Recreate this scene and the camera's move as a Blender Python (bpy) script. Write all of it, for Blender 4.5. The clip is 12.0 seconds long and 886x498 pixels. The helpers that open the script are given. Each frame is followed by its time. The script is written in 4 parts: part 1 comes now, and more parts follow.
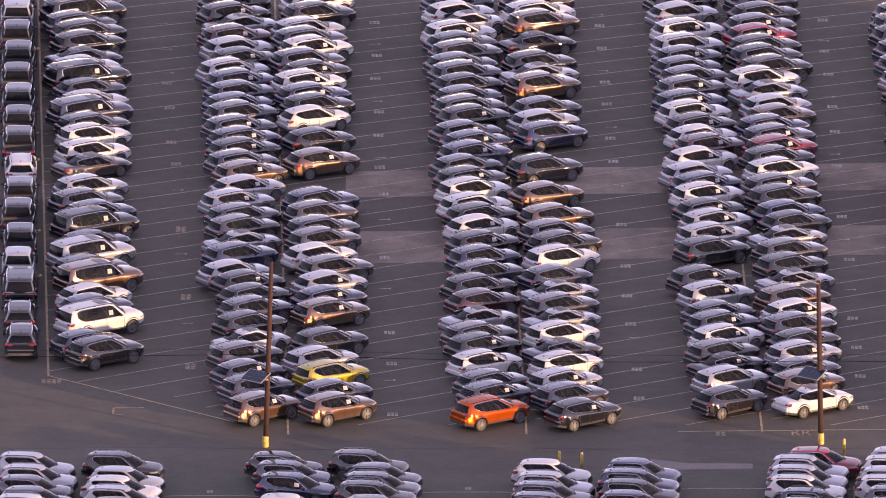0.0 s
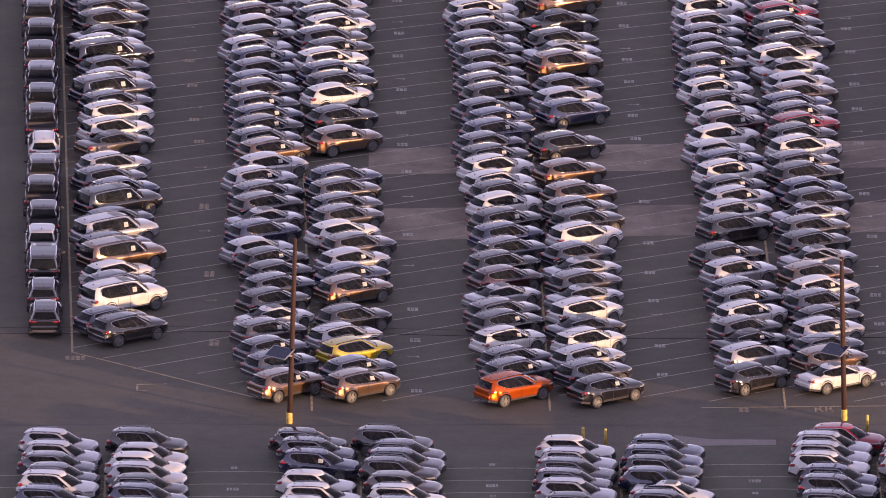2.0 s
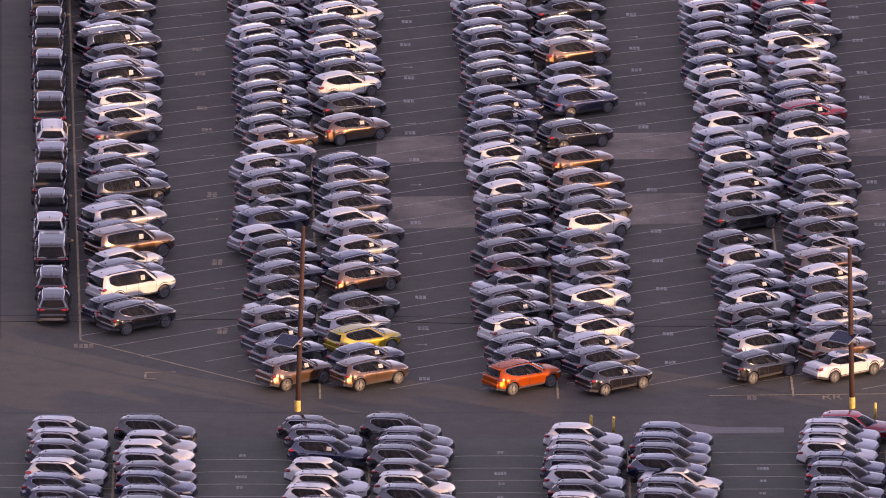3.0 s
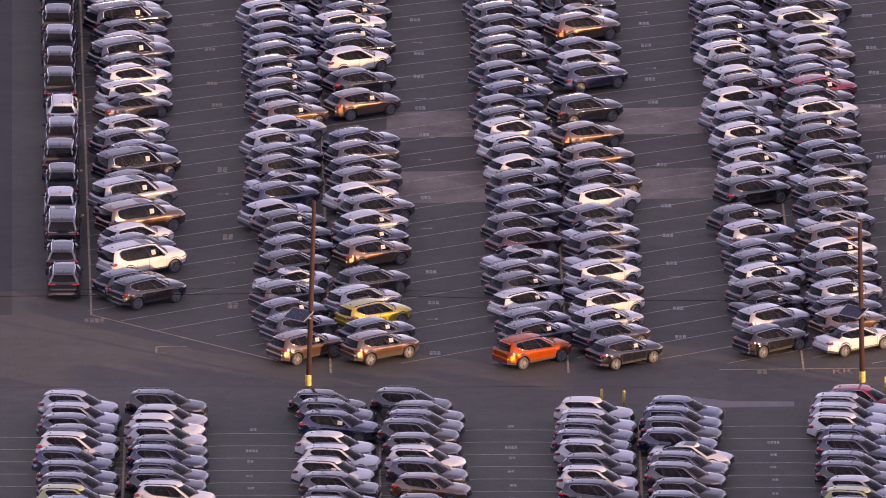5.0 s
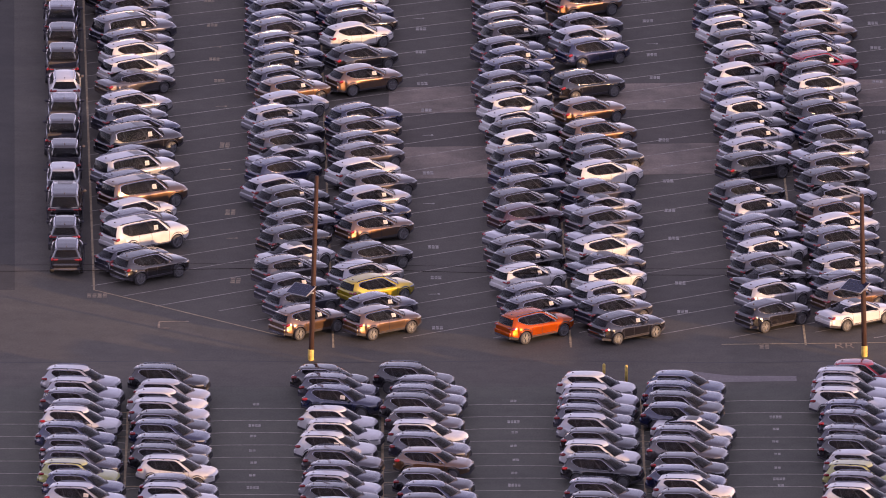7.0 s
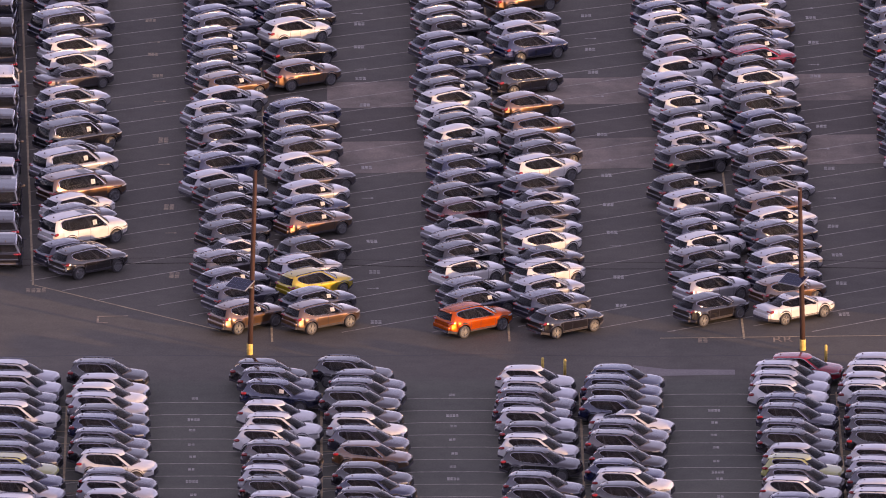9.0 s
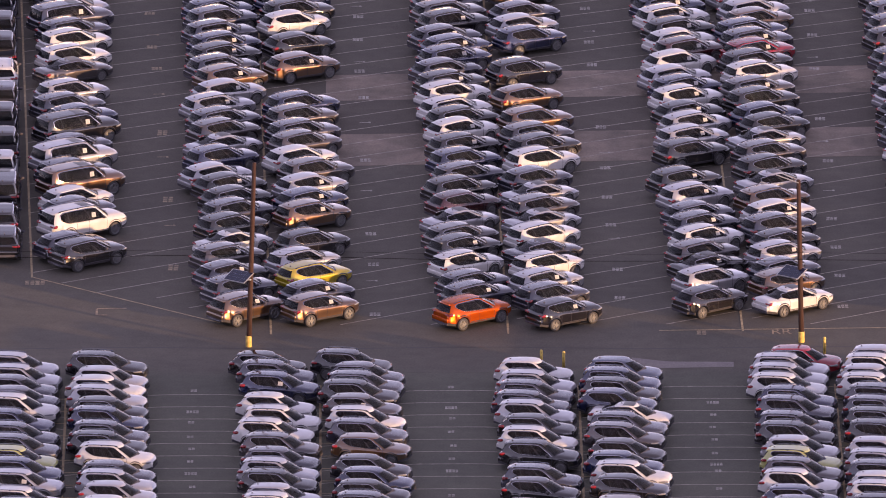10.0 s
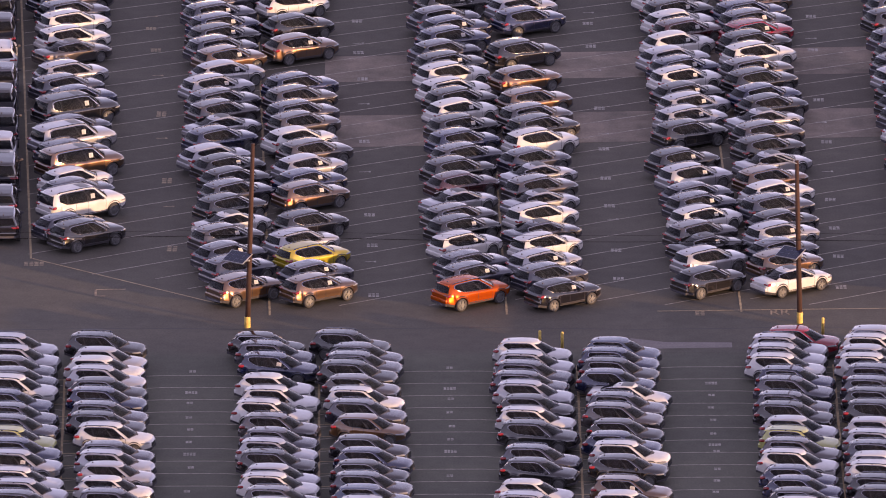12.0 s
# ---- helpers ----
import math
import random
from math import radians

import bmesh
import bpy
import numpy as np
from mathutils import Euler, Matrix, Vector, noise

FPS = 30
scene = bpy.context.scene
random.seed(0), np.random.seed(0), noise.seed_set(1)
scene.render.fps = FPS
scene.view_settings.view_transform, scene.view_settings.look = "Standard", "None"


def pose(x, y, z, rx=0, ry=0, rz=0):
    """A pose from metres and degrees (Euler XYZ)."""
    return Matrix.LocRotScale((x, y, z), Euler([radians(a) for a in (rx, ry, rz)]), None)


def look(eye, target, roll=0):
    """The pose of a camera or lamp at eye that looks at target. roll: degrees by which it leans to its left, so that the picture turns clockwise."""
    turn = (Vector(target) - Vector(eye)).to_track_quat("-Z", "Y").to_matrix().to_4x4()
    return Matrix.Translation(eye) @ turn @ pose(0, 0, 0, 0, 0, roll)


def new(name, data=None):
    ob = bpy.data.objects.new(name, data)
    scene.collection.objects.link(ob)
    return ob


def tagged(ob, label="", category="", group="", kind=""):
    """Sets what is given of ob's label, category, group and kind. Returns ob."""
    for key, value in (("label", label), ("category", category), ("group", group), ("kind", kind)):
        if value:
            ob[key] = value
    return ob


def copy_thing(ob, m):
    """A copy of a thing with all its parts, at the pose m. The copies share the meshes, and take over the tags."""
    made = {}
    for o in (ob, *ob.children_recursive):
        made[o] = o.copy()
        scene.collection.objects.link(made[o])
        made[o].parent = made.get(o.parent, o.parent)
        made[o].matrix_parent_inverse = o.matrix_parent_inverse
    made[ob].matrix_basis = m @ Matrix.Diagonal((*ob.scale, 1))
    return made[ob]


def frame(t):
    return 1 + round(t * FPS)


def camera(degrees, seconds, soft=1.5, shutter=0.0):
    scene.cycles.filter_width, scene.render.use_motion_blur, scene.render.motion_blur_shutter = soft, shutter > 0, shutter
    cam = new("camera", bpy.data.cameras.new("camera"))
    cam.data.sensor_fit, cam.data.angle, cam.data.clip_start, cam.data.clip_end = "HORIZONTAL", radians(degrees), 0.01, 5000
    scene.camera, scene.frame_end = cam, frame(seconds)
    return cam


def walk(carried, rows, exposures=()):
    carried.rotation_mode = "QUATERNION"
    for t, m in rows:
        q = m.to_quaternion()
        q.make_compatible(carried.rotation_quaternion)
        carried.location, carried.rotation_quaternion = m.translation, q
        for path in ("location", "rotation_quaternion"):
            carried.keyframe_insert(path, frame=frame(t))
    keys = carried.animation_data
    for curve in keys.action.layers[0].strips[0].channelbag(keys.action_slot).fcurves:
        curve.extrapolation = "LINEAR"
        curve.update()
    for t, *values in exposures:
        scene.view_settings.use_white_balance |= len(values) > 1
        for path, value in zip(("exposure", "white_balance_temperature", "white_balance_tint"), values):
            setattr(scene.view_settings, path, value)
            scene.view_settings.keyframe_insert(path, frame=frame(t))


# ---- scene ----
# ---- camera ----
cam = camera(2.5, 12.0, soft=1.0)
# seconds, eye x y z, point looked at on the ground x y, lean
ROWS = [
    (0.0, 0.00, -1135.19, 314.82, 0.000, 0.000, 0.000),
    (0.5, -0.31, -1135.57, 314.70, -0.361, -1.223, -0.003),
    (1.0, -0.60, -1135.94, 314.58, -0.684, -2.177, -0.007),
    (1.5, -0.87, -1136.31, 314.46, -1.010, -3.538, -0.011),
    (2.0, -1.13, -1136.66, 314.35, -1.333, -4.989, -0.015),
    (2.5, -1.36, -1137.01, 314.23, -1.560, -6.296, -0.019),
    (3.0, -1.57, -1137.36, 314.12, -1.788, -7.544, -0.023),
    (5.0, -2.23, -1138.67, 313.69, -2.380, -12.986, -0.041),
    (5.5, -2.34, -1138.98, 313.59, -2.465, -14.383, -0.046),
    (6.0, -2.44, -1139.29, 313.49, -2.523, -15.735, -0.052),
    (6.5, -2.52, -1139.59, 313.39, -2.522, -17.129, -0.057),
    (7.0, -2.57, -1139.88, 313.29, -2.513, -18.310, -0.062),
    (7.1, -2.58, -1139.94, 313.27, -2.513, -18.432, -0.063),
    (7.2, -2.59, -1140.00, 313.25, -2.287, -18.554, -0.064),
    (7.3, -2.60, -1140.06, 313.23, -1.931, -18.677, -0.066),
    (7.4, -2.60, -1140.11, 313.21, -1.542, -18.799, -0.067),
    (7.5, -2.61, -1140.17, 313.20, -1.140, -18.922, -0.068),
    (7.6, -2.62, -1140.23, 313.18, -0.765, -19.012, -0.069),
    (7.7, -2.62, -1140.28, 313.16, -0.409, -19.102, -0.070),
    (8.0, -2.63, -1140.45, 313.10, 0.480, -19.065, -0.074),
    (8.4, -2.63, -1140.67, 313.03, 1.004, -19.229, -0.078),
    (9.3, -2.58, -1141.15, 312.87, 0.996, -19.802, -0.089),
    (9.5, -2.56, -1141.25, 312.83, 1.019, -20.110, -0.092),
    (10.0, -2.50, -1141.51, 312.74, 1.069, -21.155, -0.098),
    (10.5, -2.42, -1141.75, 312.66, 1.091, -22.102, -0.104),
    (11.0, -2.32, -1141.99, 312.58, 1.102, -23.096, -0.111),
    (11.5, -2.20, -1142.23, 312.49, 1.121, -24.273, -0.118),
    (12.0, -2.06, -1142.46, 312.42, 1.128, -25.203, -0.125),
]
walk(cam, [(t, look((x, y, z), (gx, gy, 0), lean)) for t, x, y, z, gx, gy, lean in ROWS], [(0.0, 0.79, 6230, 36), (0.5, 0.42, 6230, 36), (1.0, 0.53, 6230, 36), (1.5, 0.57, 6230, 36), (2.5, 0.60, 6230, 36), (12.0, 0.60, 6230, 36)])

# ---- daylight: a low evening sun and the sky ----
SUN_AZIMUTH, SUN_HEIGHT = 127.0, 5.0  # degrees clockwise from +y; degrees above the horizon
world = bpy.data.worlds.new("evening_sky")
scene.world = world
world.use_nodes = True
wn = world.node_tree
sky = wn.nodes.new("ShaderNodeTexSky")
sky.sky_type = "NISHITA"
sky.sun_disc = False
sky.sun_elevation = radians(SUN_HEIGHT)
sky.sun_rotation = radians(SUN_AZIMUTH)
sky.air_density, sky.dust_density, sky.ozone_density = 1.0, 1.0, 2.0
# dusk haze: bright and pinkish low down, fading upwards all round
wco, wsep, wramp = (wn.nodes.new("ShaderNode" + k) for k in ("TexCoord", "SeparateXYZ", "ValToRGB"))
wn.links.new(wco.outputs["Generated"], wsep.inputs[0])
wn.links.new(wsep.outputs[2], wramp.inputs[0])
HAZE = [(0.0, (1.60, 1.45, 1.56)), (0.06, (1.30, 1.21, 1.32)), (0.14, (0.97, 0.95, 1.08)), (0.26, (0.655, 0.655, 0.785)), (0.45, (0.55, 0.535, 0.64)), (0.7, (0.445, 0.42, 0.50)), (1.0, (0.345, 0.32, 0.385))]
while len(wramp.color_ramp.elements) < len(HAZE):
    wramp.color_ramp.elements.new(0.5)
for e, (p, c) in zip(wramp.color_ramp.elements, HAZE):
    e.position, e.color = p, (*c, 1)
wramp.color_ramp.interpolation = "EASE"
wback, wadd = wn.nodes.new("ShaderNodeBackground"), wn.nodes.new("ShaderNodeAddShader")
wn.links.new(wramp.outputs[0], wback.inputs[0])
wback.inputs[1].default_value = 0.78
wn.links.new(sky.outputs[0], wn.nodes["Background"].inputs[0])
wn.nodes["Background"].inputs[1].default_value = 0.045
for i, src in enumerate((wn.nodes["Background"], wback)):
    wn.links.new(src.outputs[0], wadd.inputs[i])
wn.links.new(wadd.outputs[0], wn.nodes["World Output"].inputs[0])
sun = new("sun", bpy.data.lights.new("sun", "SUN"))
sun.data.energy, sun.data.angle, sun.data.color = 5.0, radians(0.5), (1.0, 0.645, 0.27)
_a, _h = radians(SUN_AZIMUTH), radians(SUN_HEIGHT)
SUN_FROM = Vector((math.sin(_a) * math.cos(_h), math.cos(_a) * math.cos(_h), math.sin(_h)))
sun.matrix_world = look(SUN_FROM * 300, (0, 0, 0))


# ---- materials ----
def material(name):
    m = bpy.data.materials.new(name)
    m.use_nodes = True
    return m, m.node_tree, m.node_tree.nodes["Principled BSDF"]


def noise_node(nt, scale, detail=4.0, space="Object", stretch=None, rough=0.55):
    co = nt.nodes.new("ShaderNodeTexCoord")
    n = nt.nodes.new("ShaderNodeTexNoise")
    n.inputs["Scale"].default_value, n.inputs["Detail"].default_value = scale, detail
    n.inputs["Roughness"].default_value = rough
    src = co.outputs[space]
    if stretch:
        mp = nt.nodes.new("ShaderNodeMapping")
        mp.inputs["Scale"].default_value = stretch
        nt.links.new(src, mp.inputs[0])
        src = mp.outputs[0]
    nt.links.new(src, n.inputs["Vector"])
    return n.outputs["Fac"]


def ramp(nt, fac, stops):
    r = nt.nodes.new("ShaderNodeValToRGB")
    el = r.color_ramp.elements
    while len(el) < len(stops):
        el.new(0.5)
    for e, (p, c) in zip(el, stops):
        e.position, e.color = p, (*c, 1) if len(c) == 3 else c
    nt.links.new(fac, r.inputs[0])
    return r.outputs[0]


def mix(nt, kind, fac, a, b):
    n = nt.nodes.new("ShaderNodeMix")
    n.data_type, n.blend_type = "RGBA", kind
    if isinstance(fac, float):
        n.inputs[0].default_value = fac
    else:
        nt.links.new(fac, n.inputs[0])
    for s, v in ((6, a), (7, b)):
        if isinstance(v, tuple):
            n.inputs[s].default_value = (*v, 1)
        else:
            nt.links.new(v, n.inputs[s])
    return n.outputs[2]


def bump(nt, b, height, strength, distance):
    n = nt.nodes.new("ShaderNodeBump")
    n.inputs["Strength"].default_value, n.inputs["Distance"].default_value = strength, distance
    nt.links.new(height, n.inputs["Height"])
    nt.links.new(n.outputs[0], b.inputs["Normal"])


def band(nt, src, a, b, soft):
    """1 between a and b, fading over soft at either end."""
    out = None
    for edge, lo, hi in ((a, 0.0, 1.0), (b, 1.0, 0.0)):
        n = nt.nodes.new("ShaderNodeMapRange")
        n.interpolation_type = "SMOOTHSTEP"
        for k, v in zip(("From Min", "From Max", "To Min", "To Max"), (edge - soft, edge + soft, lo, hi)):
            n.inputs[k].default_value = v
        nt.links.new(src, n.inputs["Value"])
        out = n.outputs[0] if out is None else times(nt, out, n.outputs[0])
    return out


def times(nt, a, b, kind="MULTIPLY"):
    n = nt.nodes.new("ShaderNodeMath")
    n.operation = kind
    for i, v in enumerate((a, b)):
        if isinstance(v, float):
            n.inputs[i].default_value = v
        else:
            nt.links.new(v, n.inputs[i])
    return n.outputs[0]


def zones(nt, c):
    """Old surfacing tone of the drive lane, and the lower lot's weaker warm sun as a tint, with faded edges."""
    co, sep = nt.nodes.new("ShaderNodeTexCoord"), nt.nodes.new("ShaderNodeSeparateXYZ")
    nt.links.new(co.outputs["Object"], sep.inputs[0])
    wob = times(nt, noise_node(nt, 0.22, 4.0), 2.4)
    y = times(nt, sep.outputs[1], wob, "ADD")
    lane = times(nt, band(nt, sep.outputs[0], -400.0, 13.6, 0.25), band(nt, y, -46.3, -36.4, 2.0))
    c = mix(nt, "MULTIPLY", lane, c, (1.12, 1.10, 1.10))
    # greenish lift painted into the lower lot's colour, for less warm sunlight there
    return mix(nt, "MULTIPLY", band(nt, y, -500.0, -45.6, 1.0), c, (1.03, 1.12, 1.08))


def asphalt(name, dark, light, blotch=0.06, rough=0.85, zoned=False, streaks=(0.22, 1.6, 1.0)):
    m, nt, b = material(name)
    grain = noise_node(nt, 9.0, 3.0)
    stain = noise_node(nt, blotch, 6.0, rough=0.65)
    smear = noise_node(nt, 0.12, 5.0, stretch=streaks)
    tone = ramp(nt, stain, [(0.3, dark), (0.72, light)])
    fine = ramp(nt, grain, [(0.3, (0.78, 0.78, 0.78)), (0.75, (1.18, 1.18, 1.18))])
    long = ramp(nt, smear, [(0.35, (0.86, 0.86, 0.88)), (0.65, (1.08, 1.06, 1.04))])
    patch = ramp(nt, noise_node(nt, 0.9, 5.0, rough=0.7), [(0.3, (0.86, 0.86, 0.86)), (0.7, (1.12, 1.12, 1.12))])
    c = mix(nt, "MULTIPLY", 1.0, mix(nt, "MULTIPLY", 1.0, mix(nt, "MULTIPLY", 1.0, tone, fine), long), patch)
    nt.links.new(zones(nt, c) if zoned else c, b.inputs["Base Color"])
    b.inputs["Roughness"].default_value = rough
    b.inputs["Specular IOR Level"].default_value = 0.3
    bump(nt, b, noise_node(nt, 60.0, 3.0), 0.35, 0.01)
    return m


def road_paint(name, colour, worn):
    m, nt, b = material(name)
    wear = noise_node(nt, 2.2, 6.0, rough=0.7)
    c = ramp(nt, wear, [(0.38, worn), (0.62, colour)])
    nt.links.new(c, b.inputs["Base Color"])
    b.inputs["Roughness"].default_value = 0.7
    return m


def car_paint(name, colour, metal=0.0, rough=0.42, coat=1.0):
    m, nt, b = material(name)
    dust = noise_node(nt, 1.6, 5.0, rough=0.6)
    veil = ramp(nt, dust, [(0.35, (0.9, 0.9, 0.9)), (0.7, (1.06, 1.05, 1.04))])
    nt.links.new(mix(nt, "MULTIPLY", 1.0, colour, veil), b.inputs["Base Color"])
    b.inputs["Metallic"].default_value, b.inputs["Roughness"].default_value = metal, rough
    b.inputs["Coat Weight"].default_value, b.inputs["Coat Roughness"].default_value = coat, 0.075
    b.inputs["Coat IOR"].default_value = 1.95
    b.inputs["Specular IOR Level"].default_value = 0.0
    return m


def plain(name, colour, rough=0.5, metal=0.0, scale=6.0, spread=0.12):
    m, nt, b = material(name)
    n = noise_node(nt, scale, 4.0)
    c = ramp(nt, n, [(0.3, tuple(v * (1 - spread) for v in colour)), (0.7, tuple(min(1, v * (1 + spread)) for v in colour))])
    nt.links.new(c, b.inputs["Base Color"])
    b.inputs["Roughness"].default_value, b.inputs["Metallic"].default_value = rough, metal
    return m


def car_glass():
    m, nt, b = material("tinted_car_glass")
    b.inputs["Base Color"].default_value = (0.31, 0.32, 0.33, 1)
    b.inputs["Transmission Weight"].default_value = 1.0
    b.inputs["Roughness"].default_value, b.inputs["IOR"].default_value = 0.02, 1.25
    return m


def lens(name, colour):
    m, nt, b = material(name)
    b.inputs["Base Color"].default_value = (*colour, 1)
    b.inputs["Roughness"].default_value = 0.06
    b.inputs["Coat Weight"].default_value = 1.0
    return m


ASPHALT = asphalt("lot_asphalt", (0.089, 0.084, 0.070), (0.115, 0.1065, 0.0875), zoned=True)
DARK_ASPHALT = asphalt("darker_asphalt", (0.055, 0.053, 0.0465), (0.069, 0.066, 0.0575))
LANE = asphalt("lane_asphalt", (0.086, 0.077, 0.0645), (0.108, 0.097, 0.080), 0.09)
PALE = asphalt("resurfaced_asphalt", (0.105, 0.092, 0.077), (0.335, 0.278, 0.222), 0.17, streaks=(3.4, 0.5, 1.0))
CONCRETE = asphalt("concrete_patch", (0.19, 0.175, 0.167), (0.255, 0.235, 0.223), 0.3)
TAR = plain("tar_seam", (0.018, 0.017, 0.018), 0.6)
LINE = road_paint("faded_line_paint", (0.41, 0.375, 0.315), (0.19, 0.17, 0.145))
LINE_STRONG = road_paint("line_paint", (0.48, 0.37, 0.20), (0.24, 0.185, 0.11))
WORN_YELLOW = road_paint("worn_yellow_paint", (0.38, 0.29, 0.18), (0.13, 0.10, 0.07))
NUMBER = road_paint("faded_stencil_paint", (0.44, 0.41, 0.365), (0.15, 0.141, 0.127))
PAINTS = {
    "w": ("white", car_paint("pearl_white_paint", (0.56, 0.555, 0.55))),
    "s": ("silver", car_paint("silver_paint", (0.36, 0.36, 0.385), 0.5, 0.32)),
    "g": ("dark grey", car_paint("gunmetal_paint", (0.042, 0.042, 0.061), 0.5, 0.3)),
    "k": ("black", car_paint("black_paint", (0.010, 0.009, 0.0115))),
    "b": ("navy blue", car_paint("navy_paint", (0.014, 0.019, 0.060), 0.5, 0.3)),
    "c": ("blue", car_paint("blue_paint", (0.048, 0.066, 0.125), 0.35)),
    "n": ("bronze", car_paint("bronze_paint", (0.130, 0.074, 0.042), 0.75, 0.30)),
    "p": ("brownish grey", car_paint("brownish_grey_paint", (0.062, 0.053, 0.057), 0.55, 0.3)),
    "r": ("red", car_paint("red_paint", (0.24, 0.011, 0.022), 0.3)),
    "m": ("dark maroon", car_paint("maroon_paint", (0.042, 0.011, 0.015), 0.3)),
    "o": ("bright orange", car_paint("orange_paint", (0.40, 0.068, 0.001), 0.5, 0.27, 0.3)),
    "y": ("bright yellow", car_paint("yellow_paint", (0.40, 0.315, 0.018), 0.45, 0.36, 0.9)),
    "v": ("pale lime", car_paint("lime_paint", (0.36, 0.37, 0.13), 0.2)),
}
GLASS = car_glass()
# dark trim colour; its strong blotches paint in seats and light seen through
CABIN = plain("blotchy_cabin_backing", (0.031, 0.028, 0.035), 0.9, scale=2.6, spread=0.65)
PRIVACY = plain("dark_rear_trim", (0.040, 0.040, 0.050), 0.9)
DASH = plain("grey_dashboard_trim", (0.036, 0.039, 0.045), 0.9, scale=2.6, spread=0.5)
for trim in (CABIN, PRIVACY, DASH):
    trim.node_tree.nodes["Principled BSDF"].inputs["Specular IOR Level"].default_value = 0.1
PLASTIC = plain("black_plastic", (0.068, 0.064, 0.073), 0.75)
PLASTIC.node_tree.nodes["Principled BSDF"].inputs["Specular IOR Level"].default_value = 0.2
CABLE = plain("cable_sheath", (0.006, 0.006, 0.006), 1.0)
CABLE.node_tree.nodes["Principled BSDF"].inputs["Specular IOR Level"].default_value = 0.0
CHROME = plain("chrome", (0.56, 0.56, 0.59), 0.13, 1.0, spread=0.04)
RAIL = plain("satin_rail", (0.24, 0.245, 0.285), 0.14, 1.0)
RUBBER = plain("tyre_rubber", (0.048, 0.046, 0.048), 0.8)
ALLOY = plain("alloy_wheel", (0.19, 0.19, 0.20), 0.40, 0.5)
RED_LENS, CLEAR_LENS = lens("red_lamp_lens", (0.22, 0.010, 0.012)), lens("clear_lamp_lens", (0.20, 0.20, 0.21))
ROOF_GLASS = plain("black_roof_glass", (0.010, 0.010, 0.012), 0.35, spread=0.05)
PAPER = plain("white_paper", (0.44, 0.43, 0.43), 0.8, spread=0.03)
INK = plain("grey_print", (0.30, 0.30, 0.31), 0.8)
YELLOW = plain("yellow_bollard_paint", (0.56, 0.41, 0.10), 0.6, scale=5.0, spread=0.35)
STEEL = plain("galvanised_steel", (0.45, 0.45, 0.46), 0.45, 0.8)
CELLS = plain("solar_cells", (0.012, 0.018, 0.045), 0.15)


def wood():
    m, nt, b = material("weathered_pole_wood")
    n = noise_node(nt, 5.0, 6.0, stretch=(3.0, 3.0, 0.25))
    c = ramp(nt, n, [(0.3, (0.026, 0.011, 0.008)), (0.7, (0.056, 0.024, 0.016))])
    nt.links.new(c, b.inputs["Base Color"])
    b.inputs["Roughness"].default_value = 0.85
    bump(nt, b, n, 0.5, 0.02)
    return m


WOOD = wood()


# ---- mesh helpers ----
def mesh_of(name, bm, *mats, smooth=True):
    me = bpy.data.meshes.new(name)
    bmesh.ops.recalc_face_normals(bm, faces=bm.faces)
    if smooth:
        for f in bm.faces:
            f.smooth = True
    bm.to_mesh(me)
    bm.free()
    for m in mats:
        me.materials.append(m)
    return me


def part(name, bm, mat, parent, label="", smooth=True, at=None):
    mats = mat if isinstance(mat, tuple) else (mat,)
    ob = new(name, bm if isinstance(bm, bpy.types.Mesh) else mesh_of(name, bm, *mats, smooth=smooth))
    ob.parent = parent
    if at is not None:
        ob.matrix_basis = at
    if label:
        tagged(ob, label)
    return ob


def add_box(bm, size, m=Matrix(), bevel=0.0, index=0):
    g = bmesh.ops.create_cube(bm, size=1.0, matrix=m @ Matrix.Diagonal((*size, 1)))
    if bevel:
        edges = list({e for v in g["verts"] for e in v.link_edges})
        g2 = bmesh.ops.bevel(bm, geom=edges, offset=bevel, segments=2, affect="EDGES", profile=0.5)
        for f in g2["faces"]:
            f.material_index = index
    for v in g["verts"]:
        if v.is_valid:
            for f in v.link_faces:
                f.material_index = index


def add_ball(bm, size, m=Matrix(), u=12, v=8):
    bmesh.ops.create_uvsphere(bm, u_segments=u, v_segments=v, radius=1.0, matrix=m @ Matrix.Diagonal((*size, 1)))


def lathe(bm, profile, segs, m=Matrix(), index=0):
    """Turns (radius, y) pairs round the y axis."""
    rings = []
    for r, y in profile:
        if r < 1e-6:
            rings.append([bm.verts.new(m @ Vector((0, y, 0)))])
        else:
            rings.append([bm.verts.new(m @ Vector((r * math.cos(2 * math.pi * i / segs), y, r * math.sin(2 * math.pi * i / segs)))) for i in range(segs)])
    for a, b in zip(rings, rings[1:]):
        for i in range(segs):
            j = (i + 1) % segs
            if len(a) == 1 and len(b) == 1:
                continue
            if len(a) == 1:
                f = bm.faces.new((a[0], b[i], b[j]))
            elif len(b) == 1:
                f = bm.faces.new((a[i], b[0], a[j]))
            else:
                f = bm.faces.new((a[i], a[j], b[j], b[i]))
            f.material_index = index


def grid_faces(bm, rows, index=0):
    for a, b in zip(rows, rows[1:]):
        for i in range(len(a) - 1):
            bm.faces.new((a[i], a[i + 1], b[i + 1], b[i])).material_index = index


# ---- the ground and its markings ----
def sheet(name, corners, z, mat, label, category):
    bm = bmesh.new()
    bm.faces.new([bm.verts.new((x, y, z)) for x, y in corners])
    ob = new(name, mesh_of(name, bm, mat, smooth=False))
    return tagged(ob, label, category, kind="structure")


